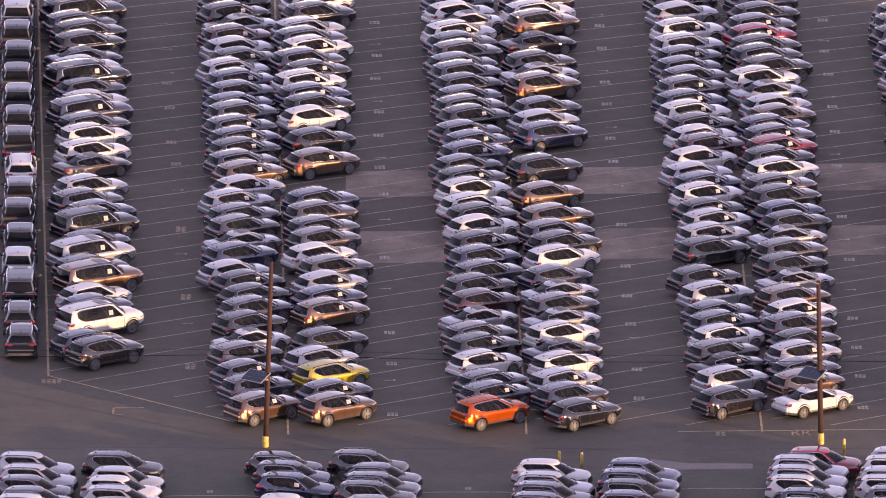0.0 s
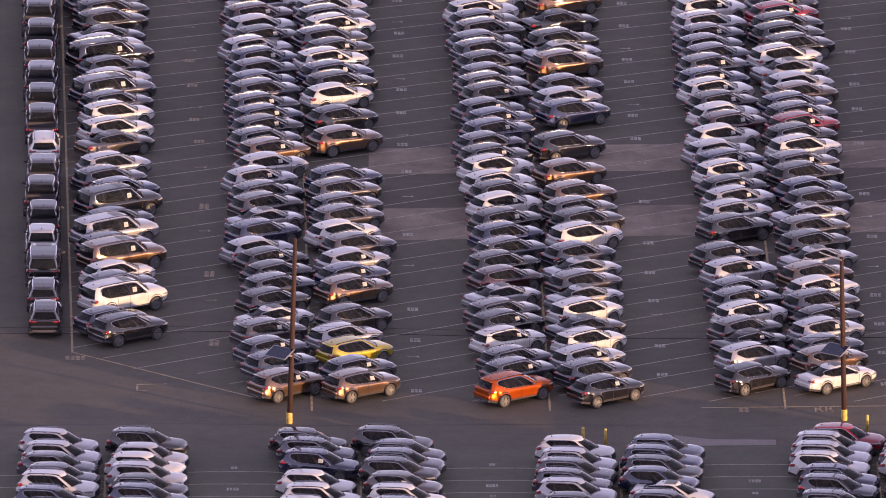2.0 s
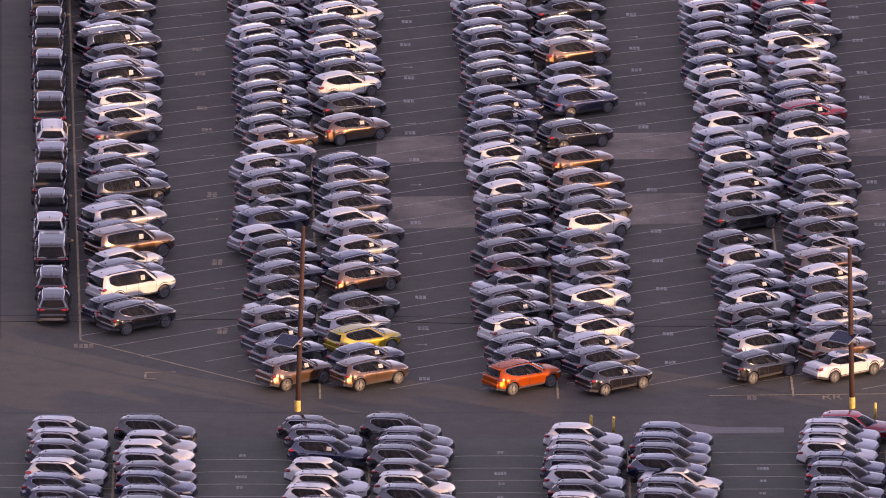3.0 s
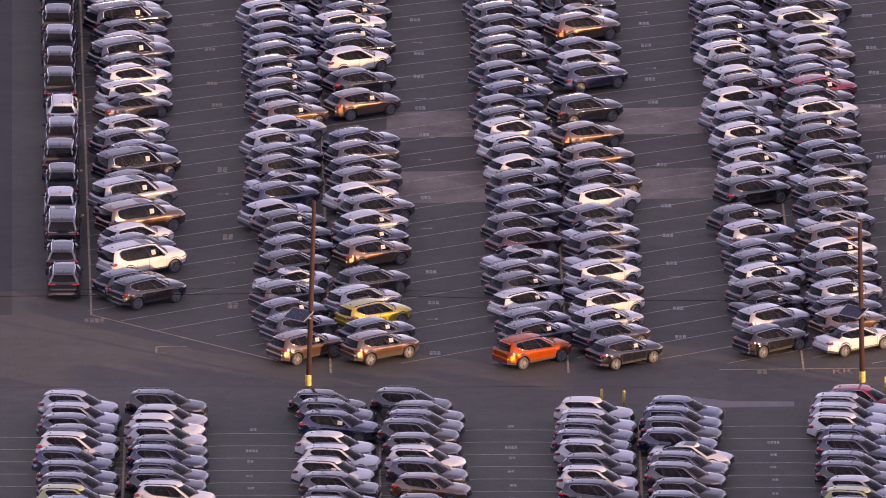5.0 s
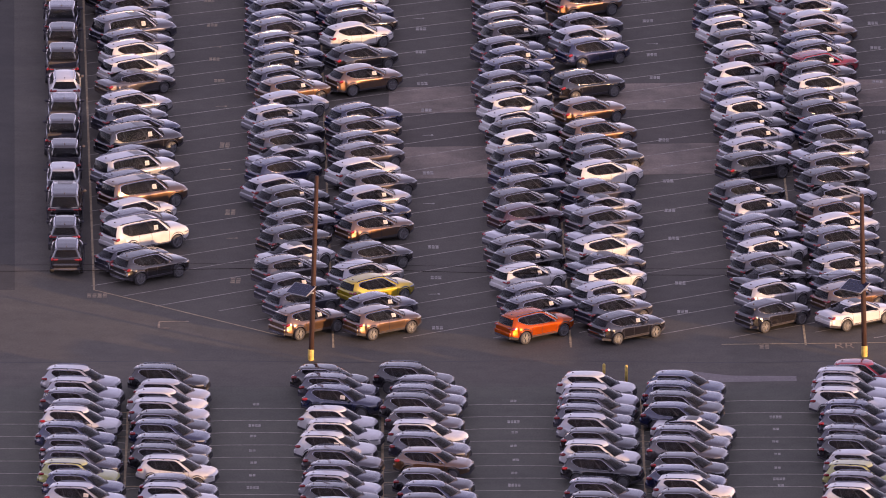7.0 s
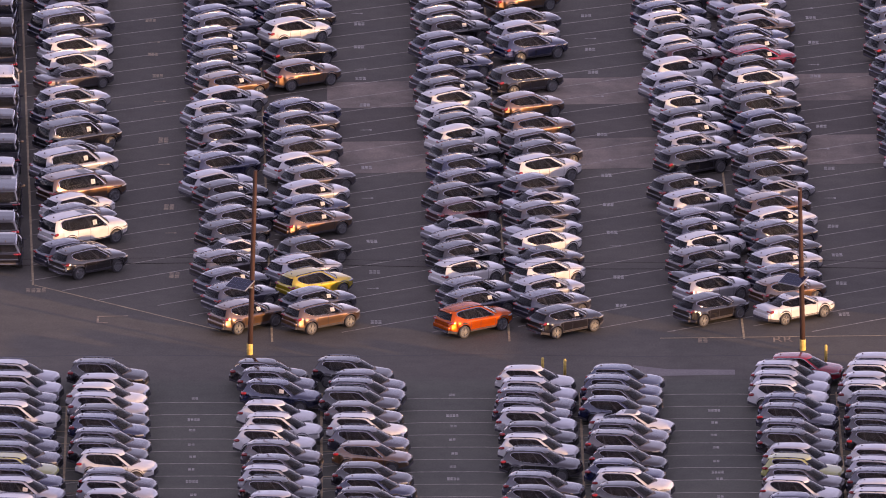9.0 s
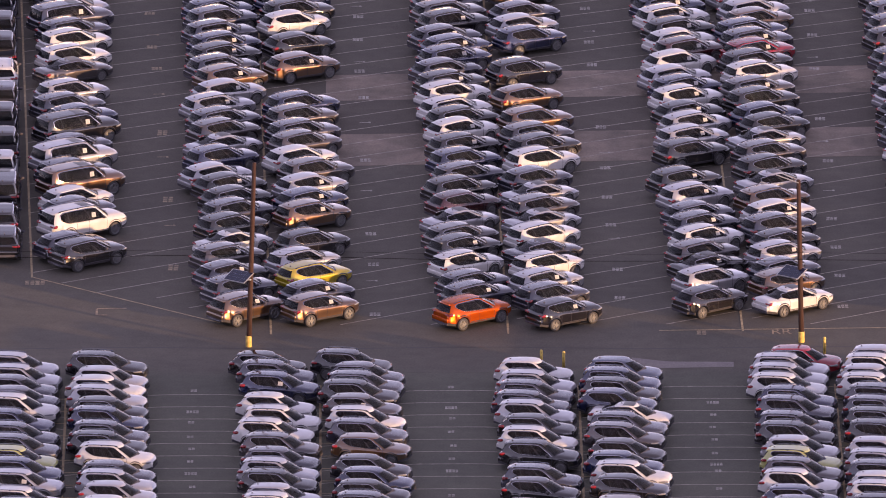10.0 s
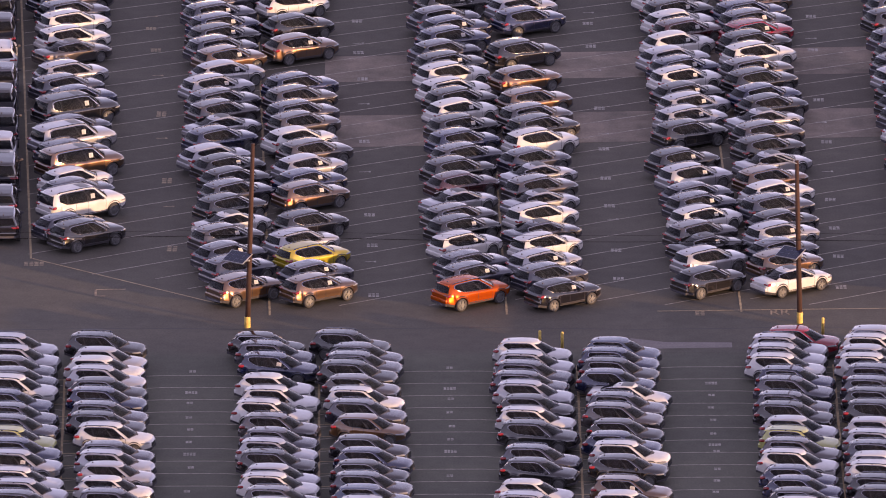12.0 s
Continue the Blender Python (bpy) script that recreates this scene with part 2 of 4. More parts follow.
def slab(name, corners, z, mat, label, category):
    bm = bmesh.new()
    f = bm.faces.new([bm.verts.new((x, y, z)) for x, y in corners])
    g = bmesh.ops.extrude_face_region(bm, geom=[f])
    bmesh.ops.translate(bm, vec=(0, 0, -z - 0.01), verts=[v for v in g["geom"] if isinstance(v, bmesh.types.BMVert)])
    ob = new(name, mesh_of(name, bm, mat, smooth=False))
    return tagged(ob, label, category, kind="structure")


slab("pavement", [(-60, -26.2), (-26.9, -26.9), (-29.3, 90), (-60, 90)], 0.004, DARK_ASPHALT, "darker asphalt strip beside the parked trucks", "pavement")
sheet("ground", [(-4000, -4000), (4000, -4000), (4000, 4000), (-4000, 4000)], 0, ASPHALT, "wide dark grey asphalt of a car storage lot", "ground")
slab("road", [(-60, -46.9), (40, -46.9), (40, -37.6), (-60, -37.6)], 0.003, ASPHALT, "worn dark grey asphalt of the drive lane between the lots", "road")
slab("pavement", [(-5.7, -3.3), (34, -0.8), (34, 19.6), (-5.7, 17.2)], 0.004, LANE, "slightly paler old asphalt across the lot", "pavement")
slab("pavement", [(-5.7, 11.3), (34, 13.4), (34, 19.5), (-5.7, 17.1)], 0.006, PALE, "pale blotchy resurfaced strip of asphalt across the lot", "pavement")
slab("pavement", [(-5.0, -3.2), (34, -0.7), (34, 5.6), (-5.0, 3.8)], 0.006, PALE, "pale blotchy resurfaced strip of asphalt across the lot", "pavement")
slab("pavement", [(11.6, -46.2), (17.3, -45.9), (17.3, -44.9), (13.6, -44.8), (12.4, -44.3), (11.6, -43.95)], 0.008, CONCRETE, "pale grey patch in the lane surface", "pavement")


def heading(y):
    """Degrees by which the upper lot's stalls turn away from the x axis."""
    return 32.5 - 0.1 * y


def strip(bm, pts, width, z):
    """A flat painted line, a hair above the ground."""
    left, right = [], []
    for i, p in enumerate(pts):
        a, b = pts[max(0, i - 1)], pts[min(len(pts) - 1, i + 1)]
        d = Vector((b[0] - a[0], b[1] - a[1])).normalized()
        n = Vector((-d.y, d.x)) * width / 2
        left.append(bm.verts.new((p[0] + n.x, p[1] + n.y, z)))
        right.append(bm.verts.new((p[0] - n.x, p[1] - n.y, z)))
    grid_faces(bm, [left, right])


def row_x(x_near, x_far, y):
    """x of a line that runs from y -36 to y 50."""
    return x_near + (x_far - x_near) * (y + 36) / 86


def marking(name, bm, mat, label):
    tagged(new(name, mesh_of(name, bm, mat, smooth=False)), label, "road marking", kind="structure")


# stall lines of the upper lot: they cross each aisle from row to row
AISLES = [(-22.3, -24.4, -8.2, -10.2), (-8.2, -10.2, 5.2, 3.4), (5.2, 3.4, 18.5, 16.9), (18.5, 16.9, 31.5, 30.2)]


def stall_pitch(y):
    """Metres from stall line to stall line along a row: the stalls lie closer together up the lot."""
    return 3.02 - 0.0081 * y


def line_turn(y):
    """Degrees by which the stall lines turn away from the x axis."""
    return 29.0 - 0.115 * y


for x0, x1, x2, x3 in AISLES:
    bm = bmesh.new()
    start = -46.0
    while start < 76:
        y, pts = start, []
        x, end = row_x(x0, x1, y), row_x(x2, x3, y)
        step = (end - x) / 8
        for k in range(9):
            cut = -37.4 if x > -10 else -27.1 - (x + 22.4) * 0.92
            if y > cut:
                pts.append((x, y))
            y += math.tan(radians(line_turn(y))) * step
            x += step
        if len(pts) > 1:
            strip(bm, pts, 0.10, 0.009)
        start += stall_pitch(start)
    marking("stall_lines", bm, LINE, "thin faded slanting stall lines on the asphalt")
for xa, xb, y0 in ((-22.15, -24.4, -27.0), (-8.75, -10.1, -39.0), (4.65, 3.5, -39.0), (17.9, 16.4, -38.6)):
    bm = bmesh.new()
    strip(bm, [(row_x(xa, xb, y), y) for y in (y0, 0, 80)], 0.12, 0.012)
    marking("row_line", bm, LINE_STRONG, "yellowish painted line along the middle of a double row")
bm = bmesh.new()
strip(bm, [(-22.3, -27.0), (-11.6, -36.6)], 0.12, 0.012)
strip(bm, [(13.2, -38.4), (30, -37.8)], 0.12, 0.012)
marking("edge_line", bm, LINE_STRONG, "yellowish painted line along the edge of the lane")

# lower lot: nearly level stall lines with a slight bow, and the row lines
LOW_AISLES = [(-20.0, -5.9), (-5.9, 8.7), (8.7, 23.1), (23.1, 36.0), (-34.0, -20.0)]
LOW_STALL = 2.45


def low_line(x, i):
    """y of a stall line of the lower lot, at its ends."""
    return -60.9 + 0.05 * (x - 1.4) + i * LOW_STALL


for a, b in LOW_AISLES:
    bm = bmesh.new()
    for i in range(-10, 5):
        y = low_line((a + b) / 2, i)
        strip(bm, [(a + (b - a) * k / 16, y + 0.5 - 1.4 * max(0.0, (abs(k / 8 - 1) - 0.22) / 0.78) ** 1.4) for k in range(17)], 0.10, 0.009)
    marking("stall_lines", bm, LINE, "thin faded stall lines on the asphalt")
for x in (-20.0, -5.8, 8.65, 23.0):
    bm = bmesh.new()
    strip(bm, [(x, -90), (x - 0.1, -49.5)], 0.13, 0.012)
    for i in range(-10, 5):
        y = low_line(x, i)
        strip(bm, [(x - 0.9, y), (x + 0.9, y)], 0.10, 0.0125)
    marking("row_line", bm, LINE_STRONG, "yellowish painted line along the middle of a double row")


def stencil(bm, x, y, turn, bars, size, tall=1.0):
    """A worn stencilled number: each character as three plain stacked bars."""
    m = Matrix.Translation((x, y, 0.011)) @ Matrix.Rotation(radians(turn), 4, "Z")
    w, h, gap = size * 0.41, size * 0.42 * tall, size * 0.98 * tall
    for i in range(bars):
        cx = (i - (bars - 1) / 2) * size * 0.98
        for k, cy in enumerate((-gap, 0.0, gap)):
            half_w = w * (1.0, 0.88)[(k + i) % 2]
            bm.faces.new([bm.verts.new(m @ Vector((cx + dx * half_w, cy + dy * h, 0))) for dx, dy in ((-1, -1), (1, -1), (1, 1), (-1, 1))])


def dash(bm, x, y):
    """A thin worn dash with a broader end."""
    strip(bm, [(x - 0.33, y), (x + 0.25, y + 0.03)], 0.10, 0.011)
    strip(bm, [(x + 0.20, y + 0.02), (x + 0.33, y + 0.03)], 0.30, 0.0125)


# along each aisle of the upper lot: where the numbers and the dashes between them lie
MARKS = [
    (-13.9, -16.9, (37.1, 31.4, 23.6, 18.7, 4.3, -10.4, -25.0), (51.0, 44.9, 39.4, 26.4, 12.9, -1.1, -16.0)),
    (-2.8, -4.15, (51.2, 43.5, 38.2, 30.5, 25.2, 18.0, 12.0, -1.9, -17.9, -24.4, -34.9), (46.1, 32.9, 20.1, 6.4, -8.6, -27.9)),
    (11.2, 9.45, (50.5, 45.2, 37.3, 32.3, 24.5, 19.3, 5.3, -3.7, -10.1, -16.1, -25.6, -31.6), (53.0, 39.9, 27.0, 13.8, -0.4, -19.0)),
    (23.8, 22.9, (51.8, 44.5, 39.1, 31.7, 26.0, 18.3, 7.0, -2.3, -14.9, -21.0, -27.0, -33.5), (46.9, 33.9, 20.9, 2.0, -8.8)),
]
rnd = random.Random(4)
for xa, xb, numbers, dashes in MARKS:
    bm = bmesh.new()
    for y in numbers:
        near = xa < -10 and y < 8
        stencil(bm, row_x(xa, xb, y) + rnd.uniform(-0.1, 0.1), y, rnd.uniform(-3, 3), 2 if near else 3, 0.32 if near else 0.22, 1.3 if near else 1.1)
    for y in dashes:
        dash(bm, row_x(xa, xb, y) + rnd.uniform(-0.1, 0.1), y)
    marking("stall_numbers", bm, WORN_YELLOW if xa < -10 else NUMBER, "worn pale stencilled stall numbers in the aisle")
# and of the lower lot: long numbers, short ones
for x, long_ones, short_ones in ((-13.0, (-54.8, -67.1), (-50.5, -56.9, -59.8, -62.2, -64.7, -69.7, -74.4)),
                                 (1.4, (-54.1, -66.7), (-49.9, -56.2, -58.9, -61.7, -64.3, -71.5)),
                                 (16.0, (-53.2, -65.5), (-55.6, -58.1, -60.6, -63.3, -66.8, -70.3, -72.6, -74.8))):
    bm = bmesh.new()
    for y in long_ones:
        stencil(bm, x, y, 0, 4, 0.18, 1.1)
    for y in short_ones:
        stencil(bm, x + rnd.uniform(-0.1, 0.1), y, 0, 2, 0.20, 0.8)
    marking("stall_numbers", bm, NUMBER, "worn pale stencilled stall numbers in the aisle")

# letters beside the lane, a worn box mark, and tar seams
def ground_text(words, x, y, size, turn):
    cu = bpy.data.curves.new("letters", "FONT")
    cu.body, cu.size, cu.align_x, cu.extrude = words, size, "CENTER", 0.002
    tmp = new("letters_tmp", cu)
    me = bpy.data.meshes.new_from_object(tmp.evaluated_get(bpy.context.evaluated_depsgraph_get()))
    bpy.data.objects.remove(tmp)
    me.materials.clear()
    me.materials.append(WORN_YELLOW)
    ob = new("painted_letters", me)
    ob.matrix_basis = Matrix.Translation((x, y, 0.012)) @ Matrix.Rotation(radians(turn), 4, "Z") @ Matrix.Diagonal((1.0, 1.6, 1, 1))
    tagged(ob, "yellowish stencilled letters on the asphalt", "road marking", kind="structure")


ground_text("RR", 20.1, -39.2, 0.98, 0)
bm = bmesh.new()
for pts in ([(-18.6, -33.6), (-16.9, -33.5)], [(-18.6, -33.6), (-18.6, -34.9)], [(-18.6, -34.9), (-18.0, -34.9)]):
    strip(bm, pts, 0.13, 0.012)
stencil(bm, -22.2, -28.1, 0, 4, 0.30)
stencil(bm, 15.6, -38.9, 0, 2, 0.3)
marking("box_mark", bm, WORN_YELLOW, "worn yellowish painted marks beside the lane")
bm = bmesh.new()
strip(bm, [(-60 + i * 4.0, -41.6 - 0.02 * i + 0.2 * math.sin(i * 1.3)) for i in range(26)], 0.10, 0.010)
marking("tar_seam", bm, TAR, "dark tar-sealed crack across the asphalt")


# ---- cars ----
def smooth_keys(keys, xs):
    """Values between key points, rounded off."""
    kx, kv = [k[0] for k in keys], [k[1] for k in keys]
    acc = sum(np.interp(np.asarray(xs) + d, kx, kv) * w for d, w in ((-0.06, 1), (-0.03, 2), (0, 3), (0.03, 2), (0.06, 1)))
    return acc / 9


def crisp(bm, degrees):
    """Keeps folds sharper than this as edges in the shading."""
    for e in bm.edges:
        if len(e.link_faces) == 2 and e.calc_face_angle(0.0) > radians(degrees):
            e.smooth = False


MODELS = {
    # x grows to the front. deck: height along the middle below the cabin; belt: height of the shoulder; roof: height along the middle
    # front, back: x of the windscreen and the rear screen at foot and head; cab: half widths at foot and head; tip: rear point of the side glass
    "suv": dict(length=4.49, width=1.84, tyre=0.362, axles=(-1.32, 1.33), sill=0.30, rails=True,
                deck=[(-2.284, 0.93), (-2.206, 1.02), (-2.041, 1.08), (-1.361, 1.06), (0.972, 1.10), (1.312, 1.095), (1.895, 1.022), (2.08, 0.965), (2.187, 0.885), (2.245, 0.76)],
                belt=[(-2.284, 0.93), (-2.138, 1.06), (-1.458, 1.07), (0.0, 1.00), (1.069, 0.99), (1.847, 0.96), (2.09, 0.89), (2.245, 0.70)],
                roof=[(-2.041, 1.50), (-1.847, 1.55), (-1.166, 1.61), (-0.389, 1.64), (0.097, 1.615), (0.389, 1.565)],
                front=(1.26, 0.39), back=(-2.18, -1.915), bow=(0.26, 0.10), cab=(0.835, 0.585), tip=-1.65, kick=0.55),
    "sedan": dict(length=4.78, width=1.84, tyre=0.335, axles=(-1.37, 1.41), sill=0.24, rails=False,
                  deck=[(-2.4, 0.84), (-2.3, 1.00), (-2.15, 1.04), (-1.6, 1.05), (1.0, 1.00), (1.4, 0.96), (2.05, 0.85), (2.28, 0.75), (2.4, 0.60)],
                  belt=[(-2.4, 0.82), (-2.25, 0.96), (-1.5, 0.97), (0.0, 0.92), (1.1, 0.88), (1.9, 0.79), (2.25, 0.70), (2.4, 0.58)],
                  roof=[(-1.2, 1.36), (-0.75, 1.405), (-0.2, 1.445), (0.2, 1.435), (0.5, 1.39)],
                  front=(1.36, 0.42), back=(-1.78, -0.86), bow=(0.26, 0.12), cab=(0.82, 0.55), tip=-1.38, kick=0.45),
    "large": dict(length=5.24, width=2.0, tyre=0.405, axles=(-1.52, 1.58), sill=0.38, rails=True,
                  deck=[(-2.64, 1.05), (-2.55, 1.16), (-2.4, 1.22), (-1.4, 1.22), (1.0, 1.30), (1.5, 1.31), (2.2, 1.24), (2.48, 1.12), (2.62, 0.90)],
                  belt=[(-2.64, 1.02), (-2.5, 1.18), (-1.6, 1.18), (0.0, 1.16), (1.2, 1.16), (2.1, 1.10), (2.48, 1.00), (2.62, 0.84)],
                  roof=[(-2.4, 1.83), (-2.1, 1.89), (-1.2, 1.93), (-0.2, 1.94), (0.4, 1.90), (0.7, 1.84)],
                  front=(1.42, 0.70), back=(-2.56, -2.36), bow=(0.22, 0.09), cab=(0.905, 0.70), tip=-2.06, kick=0.35),
    "cross": dict(length=4.44, width=1.83, tyre=0.35, axles=(-1.31, 1.34), sill=0.27, rails=False,
                  deck=[(-2.24, 0.92), (-2.15, 1.04), (-2.0, 1.10), (-1.3, 1.08), (0.9, 1.07), (1.3, 1.06), (1.85, 1.00), (2.06, 0.93), (2.16, 0.84), (2.22, 0.72)],
                  belt=[(-2.24, 0.90), (-2.1, 1.06), (-1.4, 1.07), (0.0, 0.98), (1.0, 0.95), (1.8, 0.91), (2.06, 0.84), (2.22, 0.66)],
                  roof=[(-1.9, 1.44), (-1.6, 1.50), (-0.9, 1.56), (-0.3, 1.585), (0.1, 1.56), (0.4, 1.51)],
                  front=(1.25, 0.38), back=(-2.15, -1.74), bow=(0.26, 0.11), cab=(0.825, 0.57), tip=-1.62, kick=0.62),
    "pickup": dict(length=4.92, width=1.86, tyre=0.375, axles=(-1.46, 1.52), sill=0.37, rails=False, bed=(-2.35, -1.30),
                   deck=[(-2.46, 1.05), (-2.42, 1.12), (-1.2, 1.13), (1.0, 1.20), (1.5, 1.20), (2.1, 1.12), (2.34, 1.00), (2.46, 0.80)],
                   belt=[(-2.46, 1.05), (-2.42, 1.11), (-1.2, 1.11), (0.0, 1.11), (1.2, 1.09), (2.1, 1.01), (2.34, 0.90), (2.46, 0.74)],
                   roof=[(-1.2, 1.73), (-0.7, 1.775), (0.3, 1.785), (0.7, 1.73)],
                   front=(1.40, 0.72), back=(-1.24, -1.10), bow=(0.20, 0.04), cab=(0.83, 0.665), tip=-1.02, kick=0.0),
}
MESHES = {}


def car_meshes(model):
    """The meshes of one model, made once and shared by its cars."""
    if model in MESHES:
        return MESHES[model]
    p = MODELS[model]
    half, w0 = p["length"] / 2, p["width"] / 2
    seams = (p["axles"][0] + p["tyre"] + 0.10, -0.18, p["axles"][1] - p["tyre"] - 0.15)
    u = np.linspace(-1, 1, 89)
    xs = half * (0.35 * u + 0.65 * np.sin(u * math.pi / 2))
    xs = np.array([x for x in xs if all(abs(x - q) > 0.018 for q in seams)] + [q + d for q in seams for d in (-0.010, 0.010)])
    xs.sort()
    n = len(xs)
    wide_keys = [(-half - 0.1, w0 * 0.76), (-half, w0 * 0.78), (-half + 0.06, w0 * 0.845), (-half + 0.14, w0 * 0.878), (-half + 0.40, w0 * 0.924), (-half + 0.66, w0 * 0.970), (-half + 0.9, w0 * 0.993), (-half + 1.15, w0), (half - 1.0, w0), (half - 0.65, w0 * 0.985), (half - 0.38, w0 * 0.94), (half - 0.18, w0 * 0.84), (half - 0.05, w0 * 0.70), (half, w0 * 0.60), (half + 0.1, w0 * 0.55)]
    dense = np.linspace(-half - 0.1, half + 0.1, 260)
    curves = {k: smooth_keys(keys, dense) for k, keys in (("deck", p["deck"]), ("belt", p["belt"]), ("roof", p["roof"]), ("wide", wide_keys))}

    def curve(k, x):
        return float(np.interp(x, dense, curves[k]))

    def arch(x):
        best = 0.0
        for a in p["axles"]:
            r = p["tyre"] + 0.06
            if abs(x - a) < r:
                best = max(best, p["tyre"] + math.sqrt(r * r - (x - a) ** 2))
        return best

    tail = p["axles"][0] - p["tyre"] - 0.04

    # lower body: sill, hollow flank, shoulder, then the bonnet or deck
    sections = []
    for x in xs:
        w, zb, zd = curve("wide", x), curve("belt", x), curve("deck", x)
        s = p["sill"] + 0.12 * max(0, (abs(x) - half + 0.5) / 0.5)
        flare = max([0.0] + [1 - ((x - a) / (0.46 if x < p["axles"][0] else 0.56)) ** 2 for a in p["axles"]])
        haunch = max(0.0, min(1.0, (-x - 0.55) / 0.7))
        pts = [(w * 0.90, s), (w * 0.975, s + 0.08), (w * 0.970, s + 0.22), (w * (0.984 + 0.012 * haunch), 0.66 * zb), (w * (0.998 - 0.030 * haunch), 0.84 * zb), (w * (0.985 - 0.042 * haunch), 0.93 * zb), (w * 0.925 - 0.015 * haunch, zb)]
        pts = [(y + 0.035 * flare * (1, 1, 1, 0.9, 0.35, 0.1, 0.0)[k], max(z, s + 0.03 * k)) for k, (y, z) in enumerate(pts)]
        if x < tail:
            # the rear corner: a bumper panel leaning in behind the wheel, a steeper band and the lamp's panel above
            blend = min(1.0, (tail - x) / 0.06)
            lean = (0.0, 0.0, 0.0, 0.034, 0.044, 0.064, 0.090)
            pts = [(y, z) if k < 2 else (y + (w * 0.985 - lean[k] - y) * blend, z) for k, (y, z) in enumerate(pts)]
        a = arch(x)
        if a:
            pts = [(y, max(z, a + 0.012 * k)) for k, (y, z) in enumerate(pts)]
        zb = pts[6][1]
        zd = max(zd, zb)
        pts += [(w * 0.80, zb + (zd - zb) * 0.55), (w * 0.62, zb + (zd - zb) * 0.80), (w * 0.3, zb + (zd - zb) * 0.97), (0.0, zd)]
        sections.append(pts)

    bm = bmesh.new()
    rows = []
    for x, pts in zip(xs, sections):
        right = [bm.verts.new((x, -y, z)) for y, z in pts]
        left = [bm.verts.new((x, y, z)) for y, z in pts[:-1]][::-1]
        rows.append(right + left)
    grid_faces(bm, rows)
    bm.faces.new(rows[0])
    bm.faces.new(rows[-1])
    for a, b in zip(rows, rows[1:]):
        bm.faces.new((a[0], b[0], b[-1], a[-1])).material_index = 1
    for f in bm.faces:
        c = f.calc_center_median()
        if any(abs(c.x - q) < 0.009 for q in seams) and abs(c.y) > w0 * 0.85:
            f.material_index = 2
    bed = p.get("bed")
    if bed:
        gone = [f for f in bm.faces if bed[0] < f.calc_center_median().x < bed[1] and abs(f.calc_center_median().y) < w0 * 0.84 and f.calc_center_median().z > 1.04]
        bmesh.ops.delete(bm, geom=gone, context="FACES")

    # cabin: level loops from the shoulder to the edge of the roof, then the crown
    (xf0, xf1), (xr0, xr1), (bf, br), (wb, wt) = p["front"], p["back"], p["bow"], p["cab"]

    def front(s):
        return xf0 + (xf1 - xf0) * s + 0.035 * math.sin(math.pi * s)

    def back(s):
        return xr0 + (xr1 - xr0) * s - 0.035 * math.sin(math.pi * s)

    def cab_w(s):
        return wb + (wt - wb) * s + 0.022 * math.sin(math.pi * s)

    def raised(x, y, s):
        zb, zd = curve("belt", x), curve("deck", x)
        low = zb + max(0.0, zd - zb) * (1 - min(1.0, abs(y) / wb) ** 2) - 0.015
        return Vector((x, y, low + (curve("roof", x) - 0.058 - low) * s))

    def flank(x, s, out_by=0.0):
        """A point of the cabin's side."""
        f, r = front(s) - bf - 0.12, back(s) + br + 0.10
        t = max(-1.0, min(1.0, (2 * x - f - r) / (f - r)))
        y = cab_w(s) * (1 - 0.035 * t * t - (0.035 * t * t if t < 0 else 0.0))
        return raised(x, y + out_by, s)

    def half_loop(s):
        f, r, w = front(s), back(s), cab_w(s)
        pts = [raised(f - bf * q * q, q * w, s) for q in (0.0, 0.3, 0.6, 0.86)]
        pts += [flank(f - bf - 0.12 + (r + br + 0.10 - f + bf + 0.12) * k / 20, s) for k in range(21)]
        pts += [raised(r + br * q * q, q * w * 0.95, s) for q in (0.88, 0.6, 0.3, 0.0)]
        return pts

    levels = [half_loop(s) for s in (0.0, 0.12, 0.3, 0.5, 0.7, 0.86, 0.95, 1.0)]
    mid = (xf1 + xr1) / 2
    for k, up in ((0.965, 0.026), (0.88, 0.041), (0.66, 0.051), (0.36, 0.056), (0.0, 0.058)):
        levels.append([Vector((mid + (v.x - mid) * (1 - 0.22 * (1 - k)), v.y * k, curve("roof", mid + (v.x - mid) * (1 - 0.22 * (1 - k))) - 0.058 + up)) for v in levels[7]])
    for sign in (-1, 1):
        grid_faces(bm, [[bm.verts.new((v.x, sign * v.y, v.z)) for v in level] for level in levels])
    bmesh.ops.remove_doubles(bm, verts=bm.verts, dist=0.0008)
    # roof spoiler and the bulge of the rear bumper
    if model in ("suv", "cross", "large"):
        add_box(bm, (0.17, wt * 1.76, 0.030), Matrix.Translation((xr1 - 0.02, 0, curve("roof", xr1) - 0.058)) @ Matrix.Rotation(radians(-9), 4, "Y"), 0.014)
    add_box(bm, (0.16, w0 * 1.60, 0.24), Matrix.Translation((-half - 0.005, 0, p["sill"] + 0.34)), 0.06)
    crisp(bm, 32)
    out = {"body": mesh_of("car_body", bm, PAINTS["w"][1], CABIN, PRIVACY)}

    if bed:
        # an open tub with a raised rim and floor ribs
        bm = bmesh.new()
        x0, x1, yw, zf, zr = bed[0] - 0.02, bed[1] + 0.02, w0 * 0.80, 0.66, 1.125
        ys = np.linspace(-yw, yw, 26)
        ribs = [[bm.verts.new((x, y, zf + (0.02 if 0 < k < 25 and k % 4 in (1, 2) else 0.0))) for x in (x0, x1)] for k, y in enumerate(ys)]
        grid_faces(bm, ribs)
